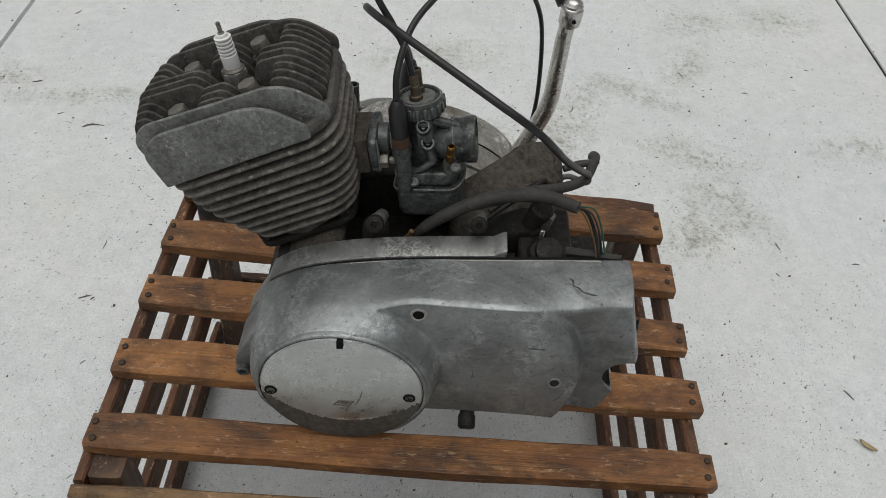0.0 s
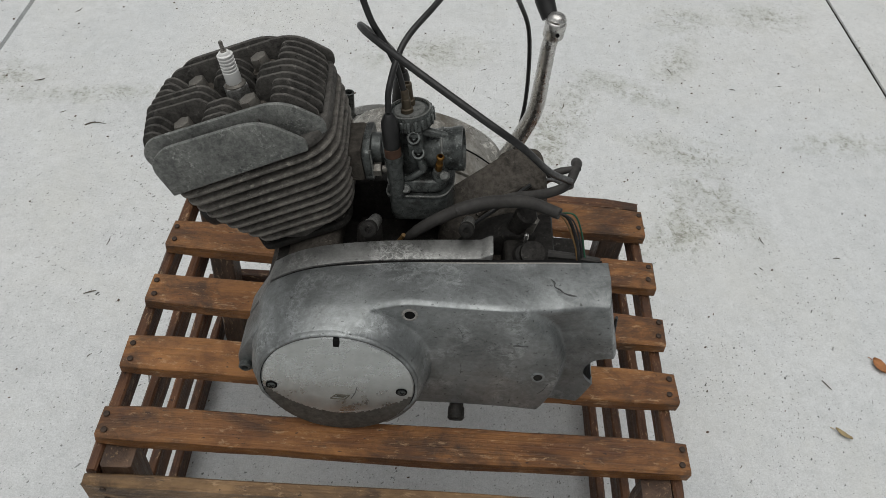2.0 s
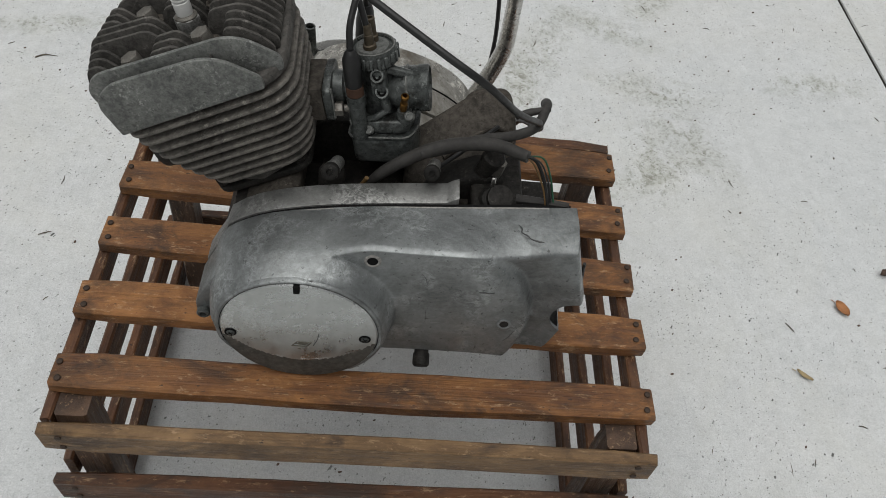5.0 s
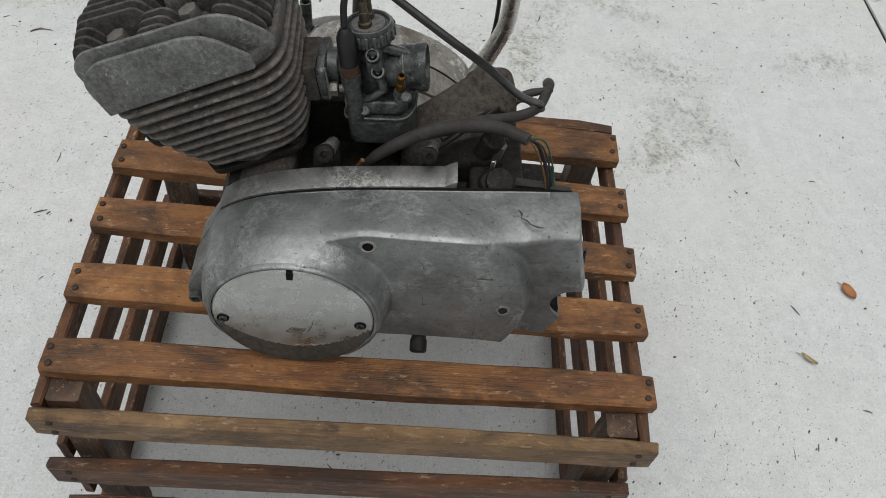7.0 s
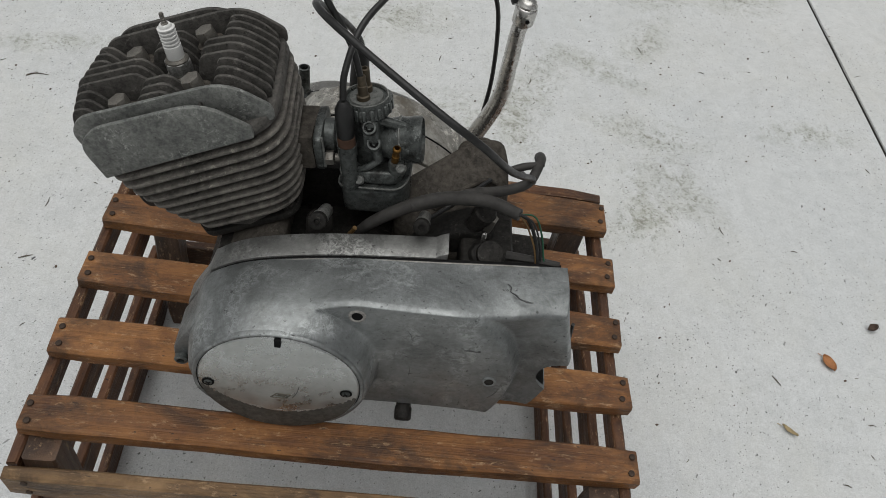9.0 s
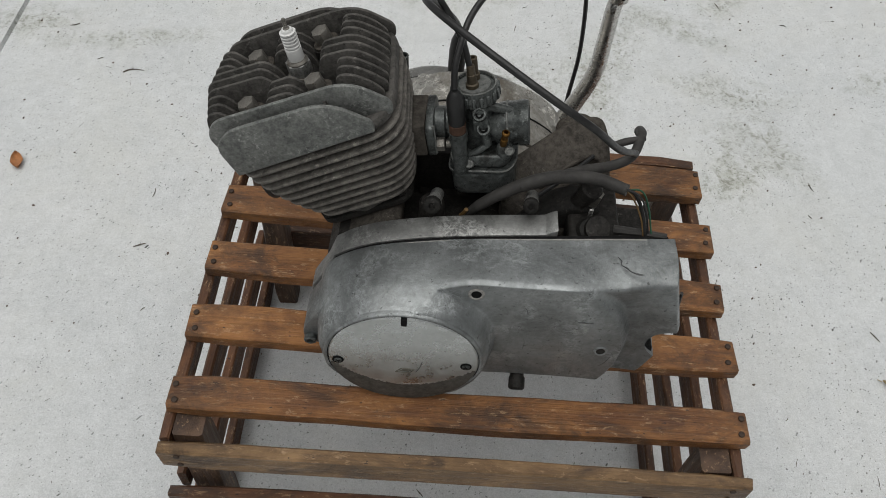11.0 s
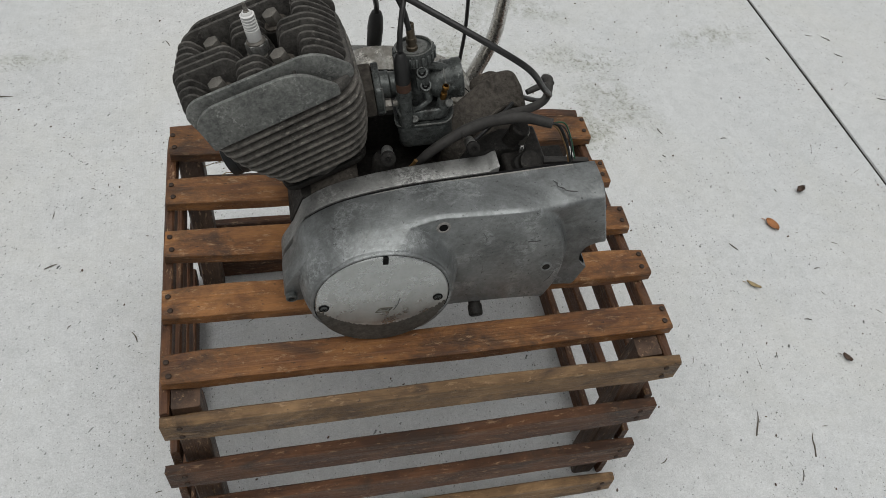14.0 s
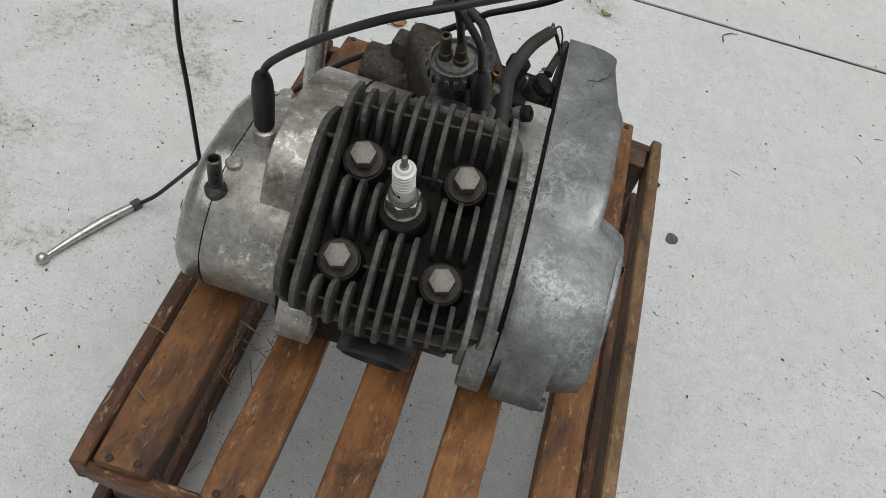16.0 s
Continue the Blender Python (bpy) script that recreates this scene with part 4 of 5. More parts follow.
part("exhaust_port", lathe([(0.024, -0.03), (0.026, 0.020), (0.0285, 0.022), (0.0295, 0.026), (0.0295, 0.032), (0.0275, 0.034), (0.029, 0.037), (0.029, 0.044), (0.024, 0.046), (0.022, 0.030), (0.0, 0.030)], 32, ex), M_RUBBER, engine, "black sooty exhaust port collar")

# ---- cylinder ----
HEAD = axes((-0.173, 0.7295, 0.672), (0.903, 0, 0.43), (-0.43, 0, 0.903)) @ Matrix.Rotation(radians(4.0), 4, "Z")
cylinder = part("cylinder_barrel", lathe([(0.047, -0.165), (0.047, -0.152), (0.040, -0.15), (0.040, -0.048)], 40, HEAD @ Matrix.Translation((0.006, 0, 0))), M_FIN, engine, "finned dark alloy cylinder barrel")


def fin_outline(u0, u1, vh, rear=0.036, front=0.024):
    return rounded([(u0, -vh), (u1, -vh), (u1, vh), (u0, vh)], [front, rear, rear, front], 8)


for i in range(9):
    t = i / 8
    n0 = -0.060 - 0.0112 * i
    u0 = -0.0725 + 0.001 * i + 0.022 * t * t
    u1 = 0.0925 - 0.026 * t ** 1.6
    vh = 0.0690 - 0.0145 * t ** 1.4
    part("cylinder_fin", prism(fin_outline(u0, u1, vh), n0, n0 + 0.0040, 0.0014, 2, HEAD), M_BARREL, cylinder)
base = rounded([(-0.048, -0.047), (0.056, -0.047), (0.056, 0.047), (-0.048, 0.047)], 0.020)
part("cylinder_base", prism(base, -0.168, -0.160, 0.002, 2, HEAD), M_SOOT_SHADE, cylinder)
for u, v in ((-0.038, -0.037), (0.046, -0.037), (-0.038, 0.037), (0.046, 0.037)):
    part("base_nut", hexagon(0.013, -0.160, -0.150, 0.001, HEAD @ Matrix.Translation((u, v, 0))), M_GRIMY_SHADE, cylinder)

# ---- cylinder head ----
head = part("cylinder_head", prism(fin_outline(-0.0735, 0.0930, 0.0690), -0.0505, -0.0400, 0.0025, 2, HEAD), M_FIN, engine, "dark oxidised alloy cylinder head with upright fins")
# floor kept near black to carry the shade between the fins
part("head_floor", prism(fin_outline(-0.068, 0.086, 0.054), -0.0410, -0.0370, 0.0010, 1, HEAD), M_SOOT_SHADE, head, "black floor between the fins with their shade in its colour")


def head_fin(profile, radii, v, thick=0.0034):
    """An upright fin: its side profile (u, n), given all round with one radius a corner, at the distance v from the middle."""
    b = bmesh.new()
    prism(rounded(profile, radii, 5), -thick / 2, thick / 2, 0.0009, 2, None, b)
    b.transform(Matrix(((1, 0, 0, 0), (0, 0, 1, v), (0, 1, 0, 0), (0, 0, 0, 1))))
    bmesh.ops.recalc_face_normals(b, faces=b.faces)
    return b


P, FOOT = 0.0109, -0.039
SMALL = 0.0008
for k in range(-4, 5):
    a = abs(k)
    # the rear row, sloping down to the rear rim
    ui, top = (0.046 if a > 1 else 0.028), 0.0035 - 0.0007 * a
    rear = 0.0925 - (0.0 if a < 4 else 0.003)
    part("head_fin", head_fin([(ui, FOOT), (rear - 0.004, FOOT), (rear, FOOT + 0.008), (0.083, top - 0.017), (0.070, top - 0.0035), (ui + 0.012, top), (ui, top - 0.020)], [SMALL, SMALL, 0.005, 0.010, 0.009, 0.007, 0.010], k * P), M_FIN, head, "", HEAD)
    # the front row, with blunt rounded noses
    uo, top = (-0.048 if a > 1 else -0.010), 0.0090 - 0.0006 * a
    nose = -0.0860 + 0.0017 * a
    part("head_fin", head_fin([(nose + 0.006, FOOT), (uo, FOOT), (uo - 0.001, top - 0.018), (uo - 0.010, top - (0.001 if a > 1 else 0.004)), (nose + 0.009, top), (nose, top - 0.016)], [SMALL, SMALL, 0.008, 0.006, 0.010, 0.012], k * P), M_FIN, head, "", HEAD)
    if a > 1:
        part("head_fin", head_fin([(-0.020, FOOT), (0.021, FOOT), (0.020, -0.014), (0.011, 0.001), (-0.011, 0.002), (-0.020, -0.012)], [SMALL, SMALL, 0.008, 0.006, 0.006, 0.008], k * P), M_FIN, head, "", HEAD)
# on either side a tall plate and, beyond a narrow groove, a lower one
tall = [(-0.0700, -0.046), (0.0905, -0.046), (0.0945, -0.034), (0.0690, 0.0000), (-0.0620, 0.0065), (-0.0760, -0.006), (-0.0735, -0.036)]
low_plate = [(-0.0690, -0.0500), (0.0715, -0.0500), (0.0742, -0.0400), (0.0470, -0.0045), (-0.0500, 0.0005), (-0.0690, -0.0120)]
for side in (-1, 1):
    mat = M_PANEL if side < 0 else M_FIN
    part("end_fin", head_fin(tall, [SMALL, 0.003, 0.006, 0.026, 0.012, 0.012, 0.004], side * 0.0555, 0.0042), mat, head, "" if side > 0 else "tall mottled grey end plate", HEAD)
    lift = 0.0055 if side > 0 else 0.0
    part("side_plate", head_fin([(u, n + lift * (n > -0.03)) for u, n in low_plate], [0.002, 0.002, 0.005, 0.030, 0.018, 0.016], side * 0.0675, 0.0048), mat, head, "broad pale-spotted outer plate" if side < 0 else "", HEAD)
    part("groove_floor", box((-0.064, min(side * 0.0560, side * 0.0660), -0.049), (0.050, max(side * 0.0560, side * 0.0660), -0.032), 0.001, 1), mat, head, "", HEAD)
    for u in (-0.048, 0.040):
        part("groove_web", box((u, min(side * 0.0560, side * 0.0660), -0.030), (u + 0.0030, max(side * 0.0560, side * 0.0660), -0.010), 0.001, 1), M_FIN, head, "", HEAD)
for u, n in ((0.068, -0.0125), (-0.064, -0.018), (-0.036, -0.026), (0.033, -0.026)):
    part("fin_web", tube([(u, -0.055, n), (u, 0.055, n)], 0.0011, 8, 2), M_FIN, head, "", HEAD)
for u, v in ((-0.0370, -0.0325), (-0.0370, 0.0355), (0.0320, -0.0325), (0.0320, 0.0370)):
    at = HEAD @ Matrix.Translation((u, v, -0.004))
    part("bolt_boss", lathe([(0.0165, -0.036), (0.0150, -0.016), (0.0142, -0.013), (0, -0.013)], 26, at), M_SOOT_SHADE, head)
    bolt = part("head_bolt", hexagon(0.0155, -0.010, 0.003, 0.0014, Matrix.Rotation(radians(17 + 900 * u), 4, "Z")), M_BOLT, head, "grey hexagon head bolt", at)
    part("bolt_washer", lathe([(0.0125, -0.013), (0.0125, -0.0105), (0.0105, -0.010), (0, -0.010)], 26), M_FLAP, head, "", at)
part("plug_seat", lathe([(0.020, -0.042), (0.0170, -0.020), (0.0155, -0.018), (0, -0.018)], 28, HEAD @ Matrix.Translation((0.006, 0.004, 0))), M_SOOT_SHADE, head)
PLUG = along(HEAD @ Vector((0.0075, 0.0045, -0.020)), (HEAD.to_3x3() @ Vector((0.24, 0.03, 0.97))))
plug = part("spark_plug", lathe([(0.0125, -0.002), (0.0125, 0.0035), (0.0102, 0.004), (0.0102, 0.0175), (0.0084, 0.0195), (0, 0.0195)], 26, PLUG), M_BOLT, engine, "spark plug with a ribbed white insulator")
part("plug_hexagon", hexagon(0.0208, 0.004, 0.0165, 0.0012, PLUG), M_PLATED, plug)
prof = [(0.0072, 0.0185), (0.0076, 0.0205), (0.0076, 0.0315)]
for k in range(5):
    z = 0.0325 + 0.0034 * k
    prof += [(0.0056, z), (0.0074, z + 0.0008), (0.0075, z + 0.0020), (0.0056, z + 0.0028)]
prof += [(0.0055, 0.0500), (0.0045, 0.0512), (0, 0.0514)]
part("insulator", lathe(prof, 26, PLUG), M_CERAMIC, plug, "ribbed white ceramic insulator")
part("terminal", lathe([(0.0030, 0.0505), (0.0030, 0.0520), (0.0019, 0.0525), (0.0021, 0.0540), (0.0017, 0.0545), (0.0021, 0.0560), (0.0017, 0.0565), (0.0021, 0.0580), (0.0017, 0.0585), (0.0021, 0.0600), (0.0015, 0.0615), (0, 0.0618)], 16, PLUG), M_BOLT, plug)
bars = bmesh.new()
for k in range(3):
    a = radians(215 + 24 * k)
    box((-0.0010, -0.0002, -0.0016), (0.0010, 0.0003, 0.0016), 0, 1, bars)
    bars.verts.ensure_lookup_table()
    bmesh.ops.transform(bars, matrix=Matrix.Rotation(a, 4, "Z") @ pose(0, -0.00765, 0.0262), verts=bars.verts[-8:])
part("print_bars", bars, M_INK, plug, "", PLUG)

# ---- carburettor ----
CARB = axes((0.0135, 0.7335, 0.593), (1, -0.02, 0.17), (-0.17, 0.10, 0.97))
carb = part("carburettor", lathe([(0.0165, -0.015), (0.0175, 0.0), (0.0168, 0.044), (0.0190, 0.048), (0.0190, 0.054), (0, 0.054)], 32, CARB), M_CARB, engine, "dirty grey slide carburettor with a brass fitting")
capprof = [(0.0195, 0.0515), (0.0222, 0.0525), (0.0222, 0.0640), (0.0208, 0.0665), (0.0190, 0.0668), (0.0182, 0.0642), (0.0170, 0.0642), (0.0, 0.0655)]
knurl = lathe(capprof, 48, CARB)
part("mixing_cap", knurl, M_CARB, carb, "knurled round carburettor cap")
rib = part("cap_rib", box((0.0205, -0.0019, 0.0530), (0.0238, 0.0019, 0.0640), 0.0008, 1), M_CARB, carb, "", CARB)
for k in range(1, 20):
    part("cap_rib", rib.data, None, carb, "", CARB @ Matrix.Rotation(2 * math.pi * k / 20, 4, "Z"))
part("cap_ring", lathe([(0.0200, 0.0655), (0.0206, 0.0672), (0.0192, 0.0674), (0.0186, 0.0655)], 40, CARB, None, False), M_PANEL, carb)
part("cap_lining", lathe([(0.0160, 0.0640), (0.0150, 0.0662), (0.0, 0.0668)], 28, CARB), M_PANEL, carb)
part("cable_ferrule", lathe([(0.0062, 0.064), (0.0062, 0.070), (0.0046, 0.071), (0.0046, 0.080), (0.0040, 0.0805), (0.0038, 0.089), (0.003, 0.090), (0.0, 0.090)], 18, CARB @ Matrix.Translation((-0.002, -0.005, 0))), M_BRONZE, carb, "dull bronze cable adjuster")
part("choke_stub", lathe([(0.0058, 0.064), (0.0058, 0.072), (0.0046, 0.073), (0.0046, 0.089), (0.0026, 0.0895), (0.0024, 0.083), (0, 0.083)], 16, CARB @ Matrix.Translation((-0.001, 0.008, 0))), M_BRONZE, carb)
# air horn to the rear, flange to the front
throat = along(CARB @ Vector((0.010, -0.002, 0.020)), CARB.to_3x3() @ Vector((1, 0, 0)))
part("air_horn", lathe([(0.0155, -0.01), (0.0165, 0.004), (0.0205, 0.012), (0.0214, 0.018), (0.0214, 0.029), (0.0222, 0.030), (0.0222, 0.0385), (0.0205, 0.0395), (0.0195, 0.034), (0.0165, 0.010), (0.0, 0.005)], 36, throat), M_CARB, carb, "round open air intake")
part("horn_bore", lathe([(0.0162, 0.0125), (0.0162, 0.0115), (0, 0.0115)], 28, throat), M_DARKHOLE, carb)
part("intake_tube", lathe([(0.0145, 0.0), (0.0145, 0.022), (0.0165, 0.024), (0.0165, 0.036), (0.0, 0.036)], 28, along(CARB @ Vector((-0.008, 0, 0.022)), CARB.to_3x3() @ Vector((-1, 0, 0)))), M_CARB, carb)
part("intake_flange", prism(rounded([(-0.019, -0.027), (0.018, -0.027), (0.022, 0.0), (0.018, 0.027), (-0.019, 0.027), (-0.022, 0)], 0.008), 0.0, 0.008, 0.0015, 2, along(CARB @ Vector((-0.041, 0, 0.020)), CARB.to_3x3() @ Vector((-1, 0, 0)), (0, 0, 1))), M_CARB, carb)
part("insulator_block", box((-0.034, -0.027, -0.018), (0.0, 0.027, 0.018), 0.004, 2), M_FLAP, carb, "", CARB @ Matrix.Translation((-0.049, 0, 0.020)))
for v, w in ((-0.025, -0.002), (0.025, 0.002)):
    b = hexagon(0.0120, 0.0, 0.008, 0.001)
    lathe([(0.0038, 0.009), (0.0038, 0.014), (0, 0.014)], 12, None, b)
    part("flange_nut", b, M_BOLT, carb, "", along(CARB @ Vector((-0.040, v * 0.84, 0.014 + w)), CARB.to_3x3() @ Vector((1, 0, 0))))
# float bowl
bowl = rounded([(-0.030, -0.026), (0.026, -0.031), (0.034, -0.014), (0.034, 0.020), (0.014, 0.028), (-0.028, 0.025)], 0.010, 5)
b = prism([(x * 1.07, y * 1.07) for x, y in bowl], -0.020, -0.0155, 0.0012, 2)
prism(bowl, -0.050, -0.020, 0.009, 4, None, b)
prism([(x * 0.96, y * 0.96) for x, y in bowl], -0.0155, 0.000, 0.006, 3, None, b)
part("float_bowl", b, M_CARB, carb, "rounded grey float bowl", CARB)
for x, y, z in ((-0.020, -0.024, -0.012), (-0.010, -0.027, -0.009), (0.030, -0.028, 0.006), (0.028, 0.018, -0.010)):
    part("bowl_screw", lathe([(0.0046, -0.010), (0.0046, 0.003), (0.0036, 0.0042), (0.0024, 0.0042), (0.0022, 0.003), (0, 0.003)], 16, CARB @ along((x, y, z), (0, -0.8, 0.6))), M_PANEL, carb)
part("bowl_screw", lathe([(0.0070, -0.012), (0.0070, 0.003), (0.0058, 0.0042), (0.0034, 0.0042), (0.003, 0.003), (0, 0.003)], 18, CARB @ along((-0.020, -0.026, 0.002), (0, -0.8, 0.6))), M_PANEL, carb)
for x, z in ((0.004, 0.0475), (0.0065, 0.0305)):
    at = CARB @ along((x, -0.0235, z), (0.06, -0.75, 0.65))
    part("lug_boss", lathe([(0.0072, -0.010), (0.0070, 0.0022), (0.0060, 0.0036), (0.0046, 0.0036), (0.0042, 0.0006), (0, 0.0006)], 22, at), M_CARB, carb)
    part("lug_screw", lathe([(0.0040, -0.001), (0.0038, 0.0016), (0.0020, 0.0018), (0.0018, 0.0002), (0, 0.0002)], 16, at), M_DARKHOLE, carb)
part("bowl_gasket", prism([(x * 1.085, y * 1.085) for x, y in bowl], -0.0170, -0.0156, 0.0003, 1, CARB), M_PANEL, carb)
part("horn_rib", lathe([(0.0216, 0.0175), (0.0224, 0.0182), (0.0224, 0.0192), (0.0214, 0.0200)], 36, throat, None, False), M_PANEL, carb)
part("flange_edge", tube([(-0.041, -0.024, 0.036), (-0.041, -0.024, 0.004)], 0.0016, 8, 3), M_PANEL, carb, "", CARB)
part("lug_plate", box((-0.003, -0.0245, 0.024), (0.012, -0.012, 0.052), 0.003, 2), M_CARB, carb, "", CARB)
part("carb_rib", tube([(-0.020, -0.020, -0.002), (-0.004, -0.024, 0.003), (0.010, -0.021, 0.010)], 0.0034, 10, 5), M_CARB, carb, "", CARB)
part("carb_rib", tube([(0.006, -0.020, 0.030), (0.009, -0.021, 0.010)], 0.0045, 10, 4), M_CARB, carb, "", CARB)
part("carb_rib", tube([(0.008, -0.010, 0.048), (0.022, -0.008, 0.042), (0.034, -0.006, 0.036)], 0.005, 10, 5), M_CARB, carb, "", CARB)
part("fuel_nipple", lathe([(0.0042, -0.020), (0.0042, -0.005), (0.0036, -0.0045), (0.0036, 0.002), (0.0046, 0.0035), (0.0046, 0.0055), (0.0042, 0.0060), (0.0028, 0.0066), (0.0026, -0.002), (0, -0.002)], 18, along((0.0352, 0.7085, 0.6235), (0.03, -0.2, 1)) @ Matrix.Diagonal((0.85, 0.85, 1, 1))), M_BRASS, carb, "bright brass fuel nipple")
part("nipple_post", lathe([(0.0078, -0.02), (0.0078, 0.012), (0.0066, 0.0135), (0, 0.0135)], 18, along((0.0365, 0.713, 0.5965), (0.03, -0.2, 1))), M_CARB, carb)
# choke body with its rubber boot
part("choke_body", lathe([(0.0078, -0.03), (0.0078, 0.006), (0.0090, 0.007), (0.0090, 0.018), (0, 0.018)], 20, along((-0.0075, 0.7085, 0.606), (-0.14, 0.10, 1))), M_CARB, carb)
part("choke_collar", lathe([(0.0082, 0.0), (0.0082, 0.009), (0.0066, 0.010), (0, 0.010)], 20, along((-0.0100, 0.7103, 0.624), (-0.14, 0.10, 1))), M_RUST, carb)
part("choke_boot", lathe([(0.0076, 0.0), (0.0084, 0.003), (0.0084, 0.022), (0.0080, 0.029), (0.0052, 0.035), (0.0036, 0.037), (0, 0.037)], 20, along((-0.0112, 0.7112, 0.632), (-0.14, 0.14, 1))), M_RUBBER, carb, "black rubber choke boot")

# ---- well behind the cover: studs, brackets ----
for x, y, z, s in ((-0.029, 0.672, 0.560, 1.0), (0.067, 0.673, 0.568, 0.92)):
    at = along((x, y, z), (-0.1, -0.75, 0.45)) @ Matrix.Diagonal((s * 0.8, s * 0.8, s, 1))
    part("case_stud", lathe([(0.0085, -0.035), (0.0085, -0.010), (0.0100, -0.009), (0.0100, -0.001), (0.0, -0.001)], 20, at), M_PLATED, case, "zinc-plated stud with a black end")
    part("stud_end", lathe([(0.0104, -0.002), (0.0108, 0.0015), (0.0104, 0.0055), (0.0085, 0.0068), (0.004, 0.0066), (0.0035, 0.004), (0, 0.004)], 20, at), M_SOOT_SHADE, case)
part("well_floor", prism(rounded([(-0.045, 0.675), (0.13, 0.675), (0.14, 0.80), (-0.045, 0.80)], 0.01), 0.495, 0.503, 0.002, 1), M_GRIMY_SHADE, case)
part("stud_pillar", lathe([(0.014, 0.0), (0.013, 0.034), (0.011, 0.037), (0, 0.037)], 20, along((-0.030, 0.692, 0.505), (0, 0, 1))), M_GRIMY_SHADE, case)
part("rear_mount", prism(rounded([(0.046, 0.49), (0.144, 0.49), (0.150, 0.522), (0.136, 0.552), (0.114, 0.554), (0.056, 0.524)], 0.018), 0.688, 0.722, 0.008, 4, TO_XZ), M_SOOT_SHADE, engine, "brown-black dusty rear mounting casting")
b = prism(rounded([(0.040, 0.705), (0.100, 0.684), (0.152, 0.690), (0.156, 0.760), (0.148, 0.806), (0.119, 0.802), (0.043, 0.746)], [0.014, 0.014, 0.018, 0.02, 0.012, 0.016, 0.014]), 0.478, 0.600, 0.010, 4)
for v in b.verts:
    if v.co.z > 0.56:
        v.co.z += 0.574 - 0.600 - 0.56 * max(0.0, 0.782 - v.co.y) - 0.25 * max(0.0, v.co.x - 0.138)
part("gearbox_hump", b, M_FLAP, case, "dusty dark brown sloping gearbox casting")
part("hump_bead", tube([(0.080, 0.722, 0.5405), (0.104, 0.740, 0.5515), (0.127, 0.752, 0.5590), (0.141, 0.752, 0.5580)], 0.0026, 8, 6), M_FLAP, case)
part("worn_strap", box((0.1260, 0.679, 0.536), (0.1305, 0.683, 0.560), 0.001, 1), M_STEEL, case, "narrow strap with bright worn patches")
part("mount_plate", prism(rounded([(0.122, 0.796), (0.150, 0.792), (0.152, 0.818), (0.126, 0.820)], 0.005), 0.5250, 0.5540, 0.0040, 2), M_FLAP, case, "dusty dark corner block")
part("mount_band", tube([(0.076, 0.704, 0.546), (0.106, 0.722, 0.561), (0.134, 0.752, 0.562)], 0.0022, 8, 6), M_RUBBER, case)
part("mount_bolt", lathe([(0.0095, 0), (0.0095, 0.024), (0.0112, 0.025), (0.0112, 0.035), (0.009, 0.037), (0, 0.037)], 18, along((0.118, 0.700, 0.545), (0.25, -0.25, 1))), M_GRIMY_SHADE, case)
part("mount_bolt", lathe([(0.0095, 0), (0.0095, 0.018), (0.0125, 0.019), (0.0125, 0.026), (0, 0.027)], 18, along((0.132, 0.675, 0.532), (0.1, -0.5, 0.8))), M_GRIMY_SHADE, case)
part("rusty_sprocket_boss", lathe([(0.030, 0.0), (0.030, 0.018), (0.024, 0.024), (0.018, 0.026), (0, 0.026)], 28, along((0.122, 0.80, 0.496), (0.3, 0.6, 0.75))), M_FLAP, case, "dusty brown shaft boss")
part("rear_lug", prism(rounded([(0.108, 0.47), (0.150, 0.485), (0.154, 0.525), (0.132, 0.540), (0.105, 0.525)], 0.01), 0.80, 0.845, 0.004, 3, TO_XZ), M_FLAP, case)
part("wire_channel", tube([(0.150, 0.662, 0.553), (0.175, 0.658, 0.556), (0.200, 0.653, 0.559)], [0.005, 0.004, 0.003], 8, 5), M_SLEEVE, case)
part("loose_wire_end", tube([(0.221, 0.615, 0.520), (0.226, 0.620, 0.480), (0.220, 0.622, 0.452), (0.205, 0.62, 0.445)], 0.0017, 8, 6), M_RUBBER, case)

# ---- kick lever ----
kick = part("kick_lever", tube([(0.100, 0.890, 0.440), (0.117, 0.895, 0.470), (0.1310, 0.898, 0.500), (0.1465, 0.899, 0.548), (0.1470, 0.891, 0.600), (0.1465, 0.887, 0.645), (0.149, 0.888, 0.662)], [0.010, 0.0105, 0.0103, 0.0098, 0.0088, 0.0084, 0.0084], 16, 8), M_STEEL, engine, "chromed kick lever with rust spots")
khead = along((0.1485, 0.8875, 0.6565), (0.06, 0.02, 1)) @ Matrix.Scale(0.84, 4)
part("lever_knuckle", lathe([(0.010, 0.0), (0.0135, 0.004), (0.0140, 0.022), (0.0132, 0.025), (0.0120, 0.026), (0.0125, 0.029), (0.0105, 0.032), (0.0098, 0.0335), (0.006, 0.0355), (0, 0.036)], 24, khead), M_STEEL, kick)
part("knuckle_hole", lathe([(0.0026, 0), (0.0026, 0.0012), (0, 0.0012)], 12, khead @ along((0.003, -0.0137, 0.013), (0.2, -1, 0))), M_DARKHOLE, kick)
pedal = tube([(0.144, 0.900, 0.674), (0.135, 0.915, 0.692), (0.127, 0.935, 0.725), (0.121, 0.952, 0.755)], [0.009, 0.0112, 0.0112, 0.0112], 24, 6)
part("lever_pedal", pedal, M_RUBBER, kick, "black rubber kick pedal")


